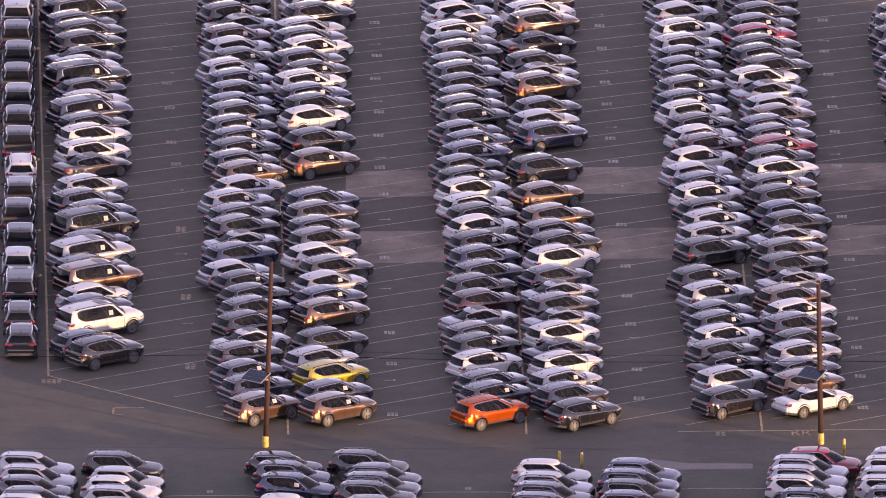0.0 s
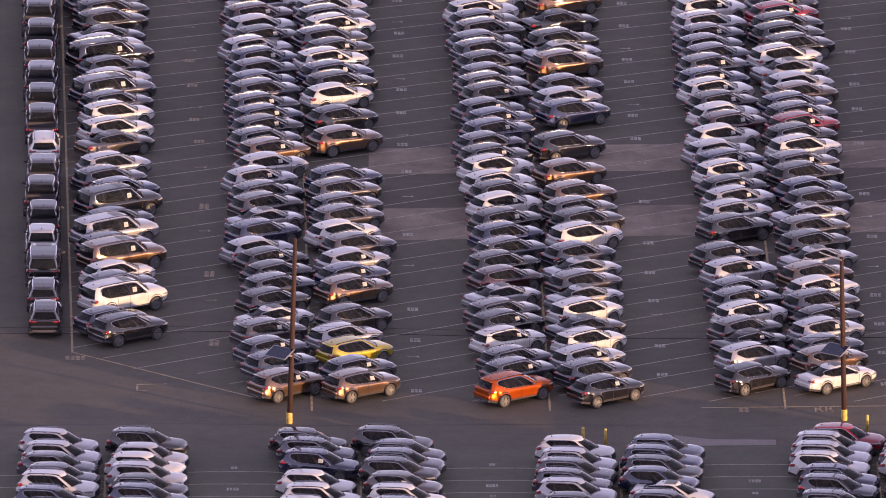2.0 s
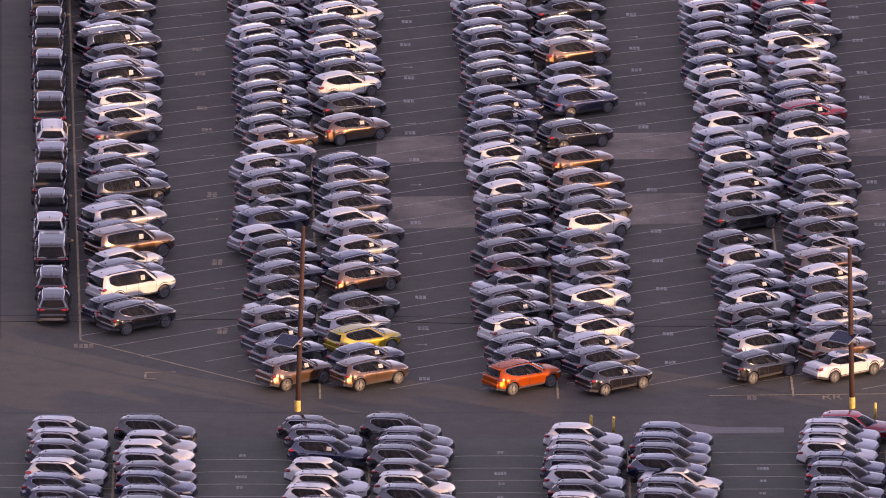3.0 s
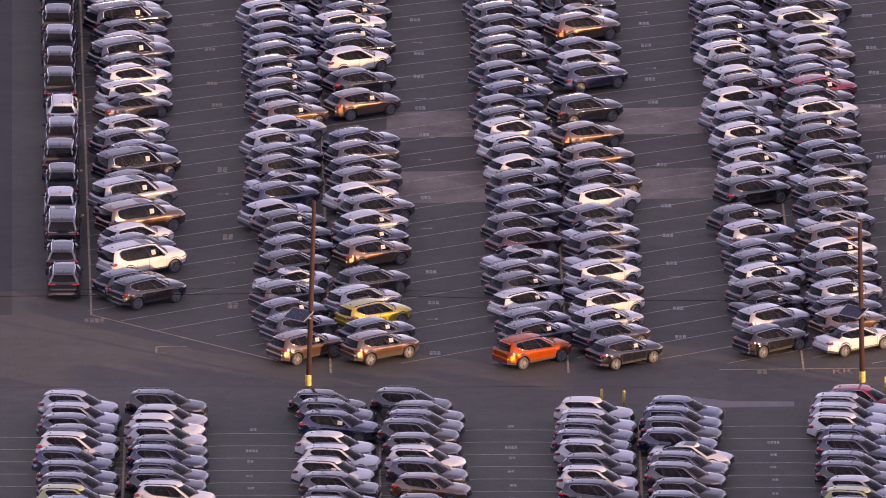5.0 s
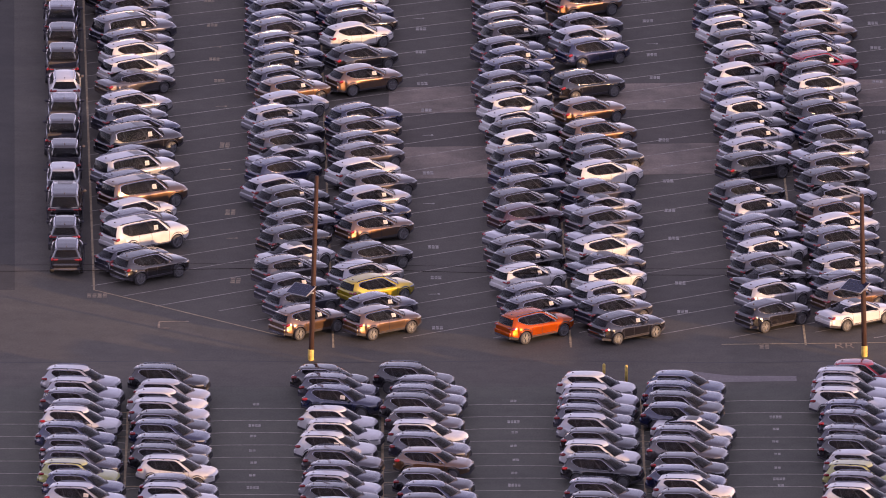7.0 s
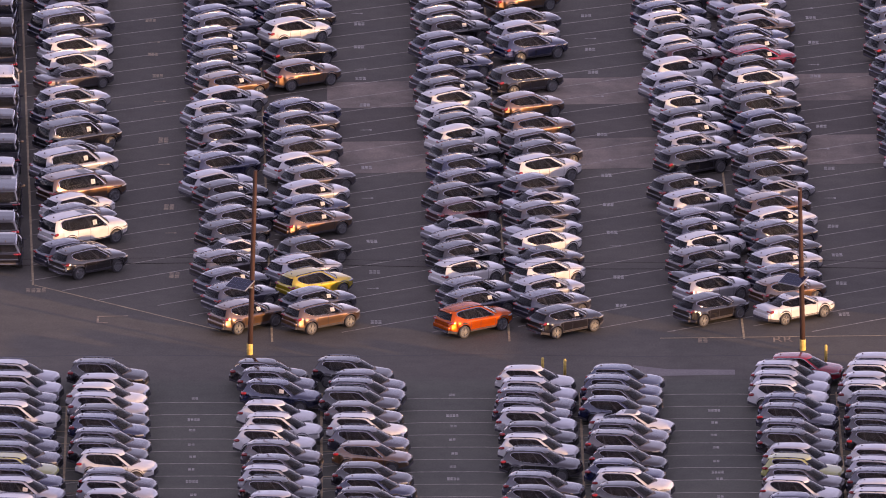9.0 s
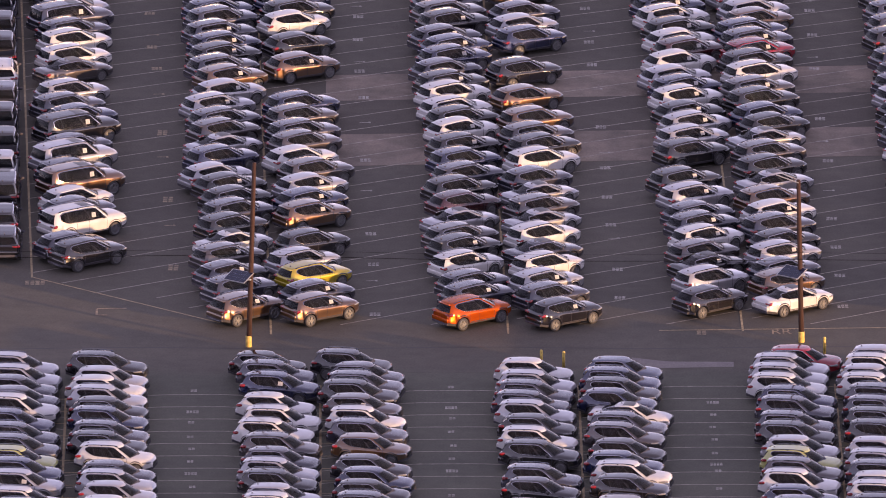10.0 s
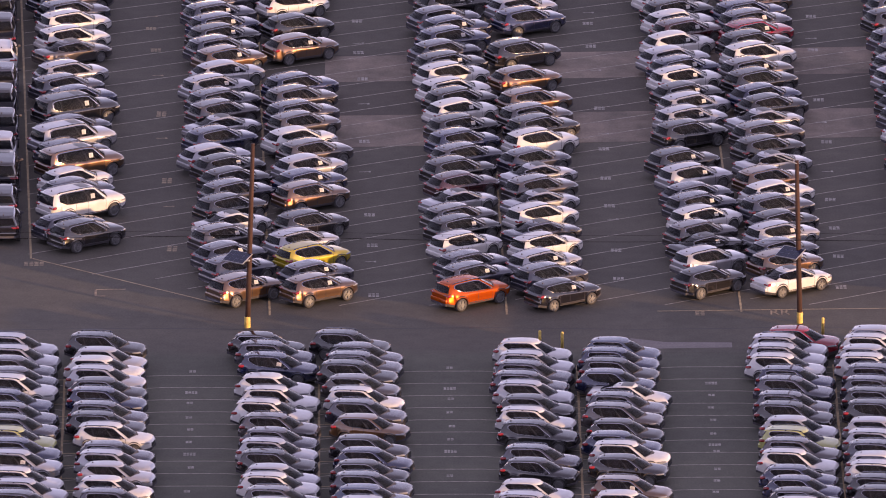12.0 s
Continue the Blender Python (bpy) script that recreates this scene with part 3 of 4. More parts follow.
        bmesh.ops.remove_doubles(bm, verts=bm.verts, dist=0.0005)
        low = [min(bm.verts, key=lambda v: (v.co - Vector((x, y, zf))).length) for x, y in ((x0, -yw), (x1, -yw), (x1, yw), (x0, yw))]
        rim = [bm.verts.new((x, y, zr)) for x, y in ((x0, -yw), (x1, -yw), (x1, yw), (x0, yw))]
        lip = [bm.verts.new((x, y, zr + 0.005)) for x, y in ((x0 - 0.04, -yw - 0.07), (x1 + 0.04, -yw - 0.07), (x1 + 0.04, yw + 0.07), (x0 - 0.04, yw + 0.07))]
        for i in range(4):
            j = (i + 1) % 4
            bm.faces.new((low[i], low[j], rim[j], rim[i]))
            bm.faces.new((rim[i], rim[j], lip[j], lip[i]))
        out["bed_liner"] = mesh_of("bed_liner", bm, PLASTIC, smooth=False)

    # black cladding along the sills, round the wheel arches and under both bumpers
    bm = bmesh.new()
    for sign in (-1, 1):
        strips = []
        for x, pts in zip(xs, sections):
            (y0, z0), (y1, z1) = pts[0], pts[1]
            z1 = max(z0 + 0.115, z1 + 0.05)
            y1 = np.interp(z1, [q[1] for q in pts[:4]], [q[0] for q in pts[:4]])
            strips.append([bm.verts.new((x * 1.004, sign * yy, zz)) for yy, zz in ((y0 - 0.12, z0 + 0.01), (y0 + 0.02, z0 - 0.004), (y1 + 0.022, z1), (y1 - 0.02, z1 + 0.012))])
        grid_faces(bm, strips)
    add_box(bm, (0.14, w0 * 1.56, 0.15), Matrix.Translation((-half - 0.005, 0, p["sill"] + 0.16)), 0.04)
    add_box(bm, (0.12, w0 * 1.25, 0.16), Matrix.Translation((half - 0.03, 0, p["sill"] + 0.16)), 0.04)
    add_box(bm, (0.05, w0 * 1.10, 0.05), Matrix.Translation((-half - 0.075, 0, p["sill"] + 0.12)), 0.012, 1)
    crisp(bm, 32)
    out["cladding"] = mesh_of("cladding", bm, PLASTIC, RAIL)
    bm = bmesh.new()
    add_box(bm, (0.07, w0 * 1.02, 0.30), Matrix.Translation((half - 0.015, 0, 0.62 * curve("belt", 0) + 0.02)), 0.03)
    out["grille"] = mesh_of("grille", bm, ROOF_GLASS)

    # side glass with a dark opaque sheet painted as the cabin, bright surround and black pillars
    tip, kick = p["tip"], p["kick"]

    def pane_s(q, v):
        lo = 0.05 + kick * max(0.0, 1 - q * (xf1 - tip) / 0.50) ** 1.5
        hi = 0.945 - 0.14 * max(0.0, 1 - q / 0.13) ** 2 - 0.08 * max(0.0, (q - 0.9) / 0.1) ** 2
        return lo + (hi - lo) * v

    def pane_x(q, s):
        return tip + (front(s) - bf - 0.16 - tip) * q

    for sign, key in ((-1, "side_window_r"), (1, "side_window_l")):
        bm = bmesh.new()

        def put(q, s, out_by):
            v = flank(pane_x(q, s), s, out_by)
            return bm.verts.new((v.x, sign * v.y, v.z))

        qs = [k / 26 for k in range(27)]
        for out_by, index in ((0.024, 0), (0.010, 3)):
            grid_faces(bm, [[put(q, pane_s(q, v), out_by) for v in (0, 0.25, 0.5, 0.75, 1)] for q in qs], index)
        grid_faces(bm, [[put(q, pane_s(q, 1) + ds, d) for ds, d in ((0.0, 0.028), (0.038, 0.028), (0.044, -0.01))] for q in qs], 1)
        grid_faces(bm, [[put(q, pane_s(q, 0) + ds, d) for ds, d in ((-0.036, -0.01), (-0.030, 0.028), (0.0, 0.028))] for q in qs], 1)
        for q0, q1 in ((-0.014, 0.003), (0.994, 1.010)):
            grid_faces(bm, [[put(q, pane_s(min(1, max(0, q)), v), 0.029) for v in (-0.05, 0.5, 1.07)] for q in (q0, q1)], 1)
        for post, wd in ((-0.18, 0.055), (tip + 0.52, 0.03)):
            grid_faces(bm, [[put(max(0.0, min(1.0, ((post + d - tip) / (front(0.5) - bf - 0.16 - tip)))), sv, 0.0285) for sv in (0.06, 0.5, 0.94)] for d in (-wd, wd)], 2)
        out[key] = mesh_of("side_window", bm, GLASS, CHROME, PRIVACY, CABIN)

    def screen(end, s0, s1, reach, name, lining):
        bm = bmesh.new()
        for off, index in ((0.016, 0), (0.006, 1)):
            g = []
            for k in range(9):
                s = s0 + (s1 - s0) * k / 8
                row = []
                for q in (-1, -0.7, -0.35, 0, 0.35, 0.7, 1):
                    q *= reach
                    x = front(s) - bf * q * q if end > 0 else back(s) + br * q * q
                    v = raised(x, q * cab_w(s) * (1 if end > 0 else 0.95), s)
                    row.append(bm.verts.new(v + Vector((end * 0.6, 0, 0.8)) * off))
                g.append(row)
            grid_faces(bm, g, index)
        if end > 0:
            # the black cowl along the foot of the glass
            grid_faces(bm, [[bm.verts.new(raised(front(s) - bf * q * q + out_x, q * cab_w(s), s) + Vector((0, 0, 0.022))) for q in (-0.94, -0.7, -0.35, 0, 0.35, 0.7, 0.94)] for s, out_x in ((0.0, 0.10), (0.0, 0.03), (0.10, 0.012))], 2)
        return mesh_of(name, bm, GLASS, lining, PLASTIC)

    out["windscreen"] = screen(1, 0.09, 0.95, 0.93, "windscreen", DASH)
    out["rear_window"] = screen(-1, 0.10, 0.90, 0.86, "rear_window", PRIVACY)

    # lamps, mirrors and roof rails
    for sign, s in ((-1, "r"), (1, "l")):
        bm = bmesh.new()
        zt = curve("belt", -half + 0.3) - 0.10
        add_ball(bm, (0.22, 0.085, 0.09), Matrix.Translation((-half + 0.21, sign * (curve("wide", -half + 0.16) - 0.055), zt)) @ Matrix.Rotation(radians(-22 * sign), 4, "Z"))
        add_ball(bm, (0.055, 0.19, 0.06), Matrix.Translation((-half + 0.045, sign * (w0 * 0.62), zt)))
        out["taillight_" + s] = mesh_of("taillight", bm, RED_LENS)
        bm = bmesh.new()
        add_ball(bm, (0.30, 0.11, 0.075), Matrix.Translation((half - 0.32, sign * (curve("wide", half - 0.30) - 0.085), 0.82 * curve("belt", half - 0.4) + 0.03)) @ Matrix.Rotation(radians(-24 * sign), 4, "Z"))
        out["headlight_" + s] = mesh_of("headlight", bm, CLEAR_LENS)
        bm = bmesh.new()
        mx = front(0.1) - bf - 0.36
        mz = curve("belt", mx)
        add_ball(bm, (0.085, 0.12, 0.08), Matrix.Translation((mx, sign * (w0 + 0.055), mz + 0.10)), 10, 6)
        add_box(bm, (0.06, 0.14, 0.04), Matrix.Translation((mx - 0.01, sign * (w0 - 0.05), mz + 0.04)))
        out["mirror_" + s] = mesh_of("mirror", bm, PLASTIC)
        if p["rails"]:
            bm = bmesh.new()
            ring = []
            r0, r1 = xr1 + 0.20, xf1 - 0.14
            for k in range(15):
                v = flank(r0 + (r1 - r0) * k / 14, 1.0)
                z = v.z + 0.03 + (0.05 if 0 < k < 14 else 0.0)
                ring.append([bm.verts.new((v.x, sign * (v.y * 0.955 + dy), z + dz)) for dy, dz in ((-0.018, -0.028), (0.018, -0.028), (0.018, 0.008), (-0.018, 0.008), (-0.018, -0.028))])
            grid_faces(bm, ring)
            for k in (1, 7, 13):
                v = flank(r0 + (r1 - r0) * k / 14, 1.0)
                add_box(bm, (0.09, 0.03, 0.07), Matrix.Translation((v.x, sign * v.y * 0.955, v.z + 0.045)))
            out["roof_rail_" + s] = mesh_of("roof_rail", bm, RAIL, smooth=False)

    if model in ("sedan", "large"):
        bm = bmesh.new()
        g = []
        at_x = -0.1 if model == "sedan" else 0.0
        for x in (-0.34, -0.17, 0.0, 0.17, 0.34):
            g.append([bm.verts.new((at_x + x, y, curve("roof", at_x + x) + 0.008 - 0.055 * abs(y) ** 2)) for y in (-0.42, -0.2, 0.0, 0.2, 0.42)])
        grid_faces(bm, g)
        low = bmesh.ops.extrude_edge_only(bm, edges=[e for e in bm.edges if e.is_boundary])
        bmesh.ops.translate(bm, vec=(0, 0, -0.04), verts=[v for v in low["geom"] if isinstance(v, bmesh.types.BMVert)])
        out["sunroof"] = mesh_of("sunroof", bm, ROOF_GLASS, smooth=False)

    # tyre and rim, axle along y; the outer face looks to -y
    r = p["tyre"]

    def tyre(bm):
        lathe(bm, [(r * 0.70, -0.10), (r * 0.93, -0.118), (r * 0.985, -0.088), (r, -0.04), (r, 0.04), (r * 0.985, 0.088), (r * 0.92, 0.115), (r * 0.66, 0.10)], 28)

    def rim(bm, index):
        lathe(bm, [(r * 0.735, -0.103), (r * 0.70, -0.116), (r * 0.655, -0.10), (r * 0.62, -0.035), (0.0, -0.035)], 28, index=index)
        for k in range(5):
            for d in (-0.17, 0.17):
                add_box(bm, (r * 0.60, 0.04, r * 0.115), Matrix.Rotation(2 * math.pi * k / 5 + d, 4, "Y") @ Matrix.Translation((r * 0.36, -0.088, 0)), index=index)
        lathe(bm, [(r * 0.20, -0.06), (r * 0.19, -0.115), (0.0, -0.118)], 12, index=index)
        lathe(bm, [(r * 0.66, 0.08), (0.0, 0.08)], 16, index=index)

    bm = bmesh.new()
    tyre(bm)
    out["wheel"] = mesh_of("wheel", bm, RUBBER)
    bm = bmesh.new()
    rim(bm, 0)
    out["rim"] = mesh_of("rim", bm, ALLOY, smooth=False)
    bm = bmesh.new()
    tyre(bm)
    rim(bm, 1)
    out["far_wheel"] = mesh_of("wheel", bm, RUBBER, ALLOY)

    bm = bmesh.new()
    ax = xr1 + 0.30
    az = curve("roof", ax)
    fin = [bm.verts.new((ax + dx, y, az + dz)) for y in (-0.025, 0.025) for dx, dz in ((-0.07, -0.02), (0.08, -0.02), (-0.04, 0.055))]
    for f in ((0, 1, 2), (3, 4, 5), (0, 1, 4, 3), (1, 2, 5, 4), (2, 0, 3, 5)):
        bm.faces.new([fin[q] for q in f])
    out["antenna"] = mesh_of("antenna", bm, PLASTIC)

    # paper taped to the front side window
    bm = bmesh.new()
    sx = 0.20
    grid_faces(bm, [[bm.verts.new(Vector((1, -1, 1)) * flank(sx + dx, s, 0.032)) for s in (0.24, 0.42, 0.60)] for dx in (-0.15, 0.13)])
    for k in range(3):
        s = 0.29 + 0.09 * k
        bm.faces.new([bm.verts.new(Vector((1, -1, 1)) * flank(sx + dx, s + ds, 0.035)) for dx, ds in ((-0.12, 0), (0.08 - 0.04 * k, 0), (0.08 - 0.04 * k, 0.04), (-0.12, 0.04))]).material_index = 1
    out["window_sticker"] = mesh_of("window_sticker", bm, PAPER, INK, smooth=False)
    MESHES[model] = out
    return out


NAMES = {"pickup": "pickup_truck", "suv": "suv", "cross": "suv", "large": "large_suv", "sedan": "sedan"}
FIRST = {}


def build_car(model, sticker):
    k, p = car_meshes(model), MODELS[model]
    root = new(NAMES[model], k["body"])
    root.material_slots[0].link = "OBJECT"
    part("cladding", k["cladding"], None, root, "black plastic with a satin strip")
    part("grille", k["grille"], None, root, "black grille")
    part("windscreen", k["windscreen"], None, root)
    part("rear_window", k["rear_window"], None, root)
    for s in "rl":
        part("side_window", k["side_window_" + s], None, root, "dark glass with a bright surround")
        part("taillight", k["taillight_" + s], None, root)
        part("headlight", k["headlight_" + s], None, root)
        part("mirror", k["mirror_" + s], None, root)
        if p["rails"]:
            part("roof_rail", k["roof_rail_" + s], None, root)
    for x in p["axles"]:
        for sign in (-1, 1):
            at = Matrix.Translation((x, sign * (p["width"] / 2 - 0.110), p["tyre"])) @ Matrix.Rotation(0 if sign < 0 else math.pi, 4, "Z")
            wheel = part("wheel", k["wheel" if sign < 0 else "far_wheel"], None, root, at=at)
            if sign < 0:
                part("rim", k["rim"], None, wheel, "silver alloy")
    if "sunroof" in k:
        part("sunroof", k["sunroof"], None, root, "black glass panel")
    if "bed_liner" in k:
        part("bed_liner", k["bed_liner"], None, root, "open black load bed")
    part("antenna", k["antenna"], None, root, "black shark fin")
    if sticker:
        part("window_sticker", k["window_sticker"], None, root, "white paper")
    return root


KIND = {"pickup": "pickup truck", "suv": "compact SUV", "cross": "compact SUV", "large": "large SUV", "sedan": "saloon car"}
pick = random.Random(11)


def park(row, where, turn, scale=1.0):
    for x, y, kind, code in row:
        sticker = code.endswith("*")
        model = "suv" if kind == "away" else kind
        if model == "suv" and pick.random() < 0.3:
            model = "cross"
        size = pick.uniform(0.985, 1.015) * scale
        m = Matrix.Translation((x, y, 0)) @ Matrix.Rotation(radians(turn(y) + pick.uniform(-1.6, 1.6)), 4, "Z") @ Matrix.Scale(size, 4)
        key = (model, sticker)
        if key in FIRST:
            ob = copy_thing(FIRST[key], m)
        else:
            ob = FIRST[key] = build_car(model, sticker)
            ob.matrix_basis = m
        colour, paint = PAINTS[code[0]]
        ob.material_slots[0].material = paint
        tagged(ob, f"{colour} {KIND[model]}" + (" with window sticker" if sticker else "") + f", {where}", "car", group=where)


# x, y, model, paint letter (a star: paper in the side window)
ROW_A = [
    (-19.2, -24.4, "suv", "k"), (-20.2, -22.6, "suv", "g"), (-19.6, -18.2, "large", "w*"), (-19.9, -15.2, "suv", "g*"), (-20.0, -12.9, "suv", "w"),
    (-19.8, -9.4, "large", "n*"), (-20.3, -6.9, "suv", "g"), (-20.3, -4.3, "large", "s*"), (-20.2, -1.2, "suv", "g"), (-20.2, 2.1, "large", "k*"),
    (-20.0, 5.2, "suv", "b"), (-20.8, 7.5, "suv", "g"), (-20.6, 10.5, "suv", "s"), (-20.6, 15.9, "sedan", "p"), (-20.6, 18.4, "suv", "w"),
    (-20.6, 22.0, "suv", "w"), (-20.7, 24.5, "suv", "g"), (-20.9, 27.1, "large", "g*"), (-20.8, 29.9, "suv", "s"), (-21.0, 32.8, "suv", "g"),
    (-21.2, 35.2, "large", "k*"), (-21.4, 37.8, "suv", "s"), (-21.5, 40.2, "sedan", "g"), (-21.3, 43.3, "suv", "k"), (-21.3, 45.8, "suv", "k"),
    (-21.9, 47.9, "suv", "g"), (-21.7, 50.4, "large", "k"), (-21.7, 52.9, "suv", "g"),
]
ROW_B = [
    (-10.1, -35.9, "suv", "n*"), (-10.5, -32.1, "suv", "g"), (-11.0, -29.0, "suv", "g*"), (-11.2, -25.4, "suv", "p*"), (-10.9, -22.1, "sedan", "w"),
    (-11.0, -18.9, "suv", "k"), (-10.7, -15.9, "suv", "g"), (-10.8, -12.9, "suv", "k"), (-11.2, -10.1, "suv", "k*"), (-12.0, -7.9, "suv", "s"),
    (-11.7, -4.3, "suv", "b"), (-11.6, -1.1, "sedan", "s"), (-11.6, 1.7, "suv", "p"), (-11.6, 4.1, "suv", "g"), (-12.0, 7.3, "suv", "s*"),
    (-11.4, 10.5, "suv", "s*"), (-11.3, 13.7, "suv", "n*"), (-11.8, 16.1, "suv", "g"), (-11.7, 18.8, "suv", "k*"), (-11.7, 21.3, "suv", "b*"),
    (-12.0, 23.9, "suv", "g*"), (-11.9, 27.0, "suv", "g"), (-12.1, 29.3, "suv", "b"), (-12.0, 32.0, "suv", "g"), (-12.0, 34.4, "suv", "b*"),
    (-12.5, 36.9, "suv", "s*"), (-11.9, 39.6, "suv", "k*"), (-12.3, 42.1, "suv", "s"), (-12.4, 44.6, "suv", "m*"), (-12.1, 47.9, "sedan", "s"),
    (-12.6, 50.1, "suv", "k*"), (-12.6, 53.0, "suv", "k"),
]
ROW_C = [
    (-5.9, -36.0, "suv", "n*"), (-6.1, -33.1, "suv", "g*"), (-6.3, -29.4, "suv", "y"), (-6.9, -26.5, "suv", "s"), (-6.4, -22.5, "suv", "k"),
    (-6.4, -16.4, "suv", "n*"), (-6.5, -13.5, "suv", "b*"), (-6.5, -10.4, "suv", "s*"), (-6.2, -7.1, "suv", "p"), (-7.1, -4.3, "suv", "w"),
    (-6.9, -1.0, "suv", "p"), (-7.0, 1.5, "suv", "g"), (-7.1, 4.8, "suv", "p"), (-7.1, 7.5, "suv", "b"), (-7.1, 16.5, "suv", "n*"),
    (-7.3, 21.3, "suv", "k"), (-7.6, 26.3, "suv", "w"), (-7.4, 28.9, "suv", "k"), (-7.7, 31.1, "suv", "b*"), (-8.0, 34.1, "suv", "w*"),
    (-7.6, 36.8, "suv", "k*"), (-8.1, 39.1, "suv", "g"), (-7.6, 42.0, "suv", "w*"), (-8.0, 44.1, "suv", "g"), (-8.1, 46.3, "suv", "s"),
    (-7.5, 50.1, "suv", "k"), (-7.6, 53.0, "suv", "w"),
]
ROW_D = [
    (2.7, -36.8, "suv", "o"), (3.0, -33.7, "suv", "g*"), (2.8, -31.2, "suv", "g"), (2.4, -27.1, "suv", "w*"), (2.3, -23.7, "suv", "k*"),
    (2.1, -21.3, "suv", "p"), (2.1, -17.5, "sedan", "s"), (2.3, -14.1, "suv", "m"), (2.1, -11.1, "suv", "k"), (2.6, -8.1, "suv", "g"),
    (2.4, -4.9, "suv", "b"), (2.4, -1.8, "suv", "k*"), (2.3, 1.8, "suv", "w*"), (2.3, 4.2, "suv", "k"), (1.9, 6.5, "suv", "w"),
    (1.8, 9.8, "suv", "w"), (1.7, 12.3, "suv", "k*"), (1.4, 15.3, "suv", "g"), (1.9, 18.0, "suv", "b*"), (2.0, 20.7, "suv", "b*"),
    (1.4, 22.9, "suv", "g*"), (1.9, 26.2, "suv", "k*"), (1.6, 28.4, "suv", "p"), (1.5, 31.0, "suv", "g"), (1.5, 33.7, "suv", "k"),
    (1.4, 36.2, "suv", "g"), (1.1, 38.4, "suv", "g*"), (1.4, 41.1, "suv", "p"), (1.1, 43.3, "suv", "g*"), (1.0, 45.6, "suv", "w*"),
    (1.6, 48.5, "sedan", "w"), (1.0, 50.5, "suv", "w"), (0.9, 53.0, "suv", "g"),
]
ROW_E = [
    (7.9, -37.0, "suv", "k*"), (7.2, -33.9, "suv", "g"), (6.9, -31.0, "suv", "s*"), (7.0, -27.4, "suv", "w"), (6.8, -24.2, "sedan", "g"),
    (6.8, -21.2, "suv", "w"), (6.8, -17.7, "sedan", "s"), (6.8, -15.2, "suv", "p"), (6.7, -11.9, "sedan", "s"), (6.5, -8.9, "suv", "g"),
    (6.9, -5.0, "suv", "w"), (7.0, -1.9, "suv", "k"), (6.6, 0.6, "suv", "p"), (6.6, 4.0, "suv", "n"), (6.1, 9.2, "suv", "n"), (6.0, 15.0, "suv", "k"),
    (6.4, 22.5, "suv", "b"), (6.0, 25.4, "suv", "s"), (6.1, 28.4, "suv", "g"), (6.0, 33.6, "suv", "n"), (5.8, 36.4, "sedan", "s"),
    (5.8, 38.7, "suv", "k"), (5.7, 43.7, "sedan", "k"), (6.0, 48.2, "suv", "n"), (5.8, 50.4, "suv", "w"), (5.7, 53.0, "suv", "p"),
]
ROW_F = [
    (16.2, -34.5, "suv", "k"), (16.3, -30.6, "suv", "s"), (16.2, -27.2, "sedan", "k*"), (15.9, -24.9, "suv", "p"), (16.2, -21.8, "suv", "w*"),
    (16.0, -18.9, "suv", "g*"), (15.8, -16.5, "suv", "g"), (15.7, -12.8, "suv", "s*"), (15.1, -9.3, "suv", "k*"), (15.6, -3.2, "suv", "k"),
    (15.7, 0.0, "suv", "s*"), (15.9, 3.0, "suv", "s*"), (15.6, 5.6, "suv", "k*"), (15.5, 8.8, "suv", "w*"), (15.5, 11.2, "suv", "b*"),
    (14.9, 13.6, "suv", "s"), (15.2, 16.9, "suv", "w*"), (15.8, 19.7, "suv", "m*"), (15.3, 21.9, "suv", "w*"), (15.3, 24.3, "suv", "k*"),
    (14.9, 27.1, "suv", "w*"), (14.7, 29.6, "suv", "b*"), (14.8, 32.8, "suv", "g*"), (15.0, 35.4, "suv", "g"), (14.6, 37.7, "suv", "g"),
    (14.7, 40.1, "suv", "g*"), (14.7, 42.6, "suv", "s"), (14.8, 46.1, "suv", "w*"), (14.5, 50.3, "suv", "s"), (14.4, 53.3, "suv", "k"),
]
ROW_G = [
    (20.9, -34.2, "sedan", "w"), (20.6, -31.2, "suv", "n*"), (20.5, -28.4, "suv", "g"), (20.5, -25.3, "suv", "s*"), (20.6, -22.4, "suv", "k"),
    (20.3, -19.4, "suv", "g"), (20.4, -16.4, "suv", "w*"), (20.1, -13.4, "suv", "n"), (20.3, -9.5, "sedan", "s"), (20.1, -6.5, "suv", "k"),
    (20.1, -3.4, "suv", "p"), (20.0, -0.1, "sedan", "s"), (20.5, 2.9, "suv", "k"), (20.1, 5.1, "suv", "b"), (19.9, 8.3, "suv", "k"),
    (19.7, 10.8, "suv", "p*"), (19.9, 14.2, "suv", "w"), (19.7, 16.9, "suv", "k"), (19.9, 19.4, "suv", "r*"), (19.8, 21.8, "suv", "g*"),
    (19.5, 24.0, "suv", "b"), (20.0, 26.7, "suv", "n"), (19.8, 28.9, "suv", "s"), (19.4, 32.4, "sedan", "s"), (19.1, 34.9, "suv", "w"),
    (19.9, 37.6, "suv", "k"), (19.3, 40.1, "suv", "k"), (19.3, 42.4, "suv", "k"), (19.1, 45.1, "suv", "r*"), (19.1, 47.5, "suv", "g*"),
    (19.4, 50.3, "suv", "k"), (19.3, 53.3, "suv", "g"),
]
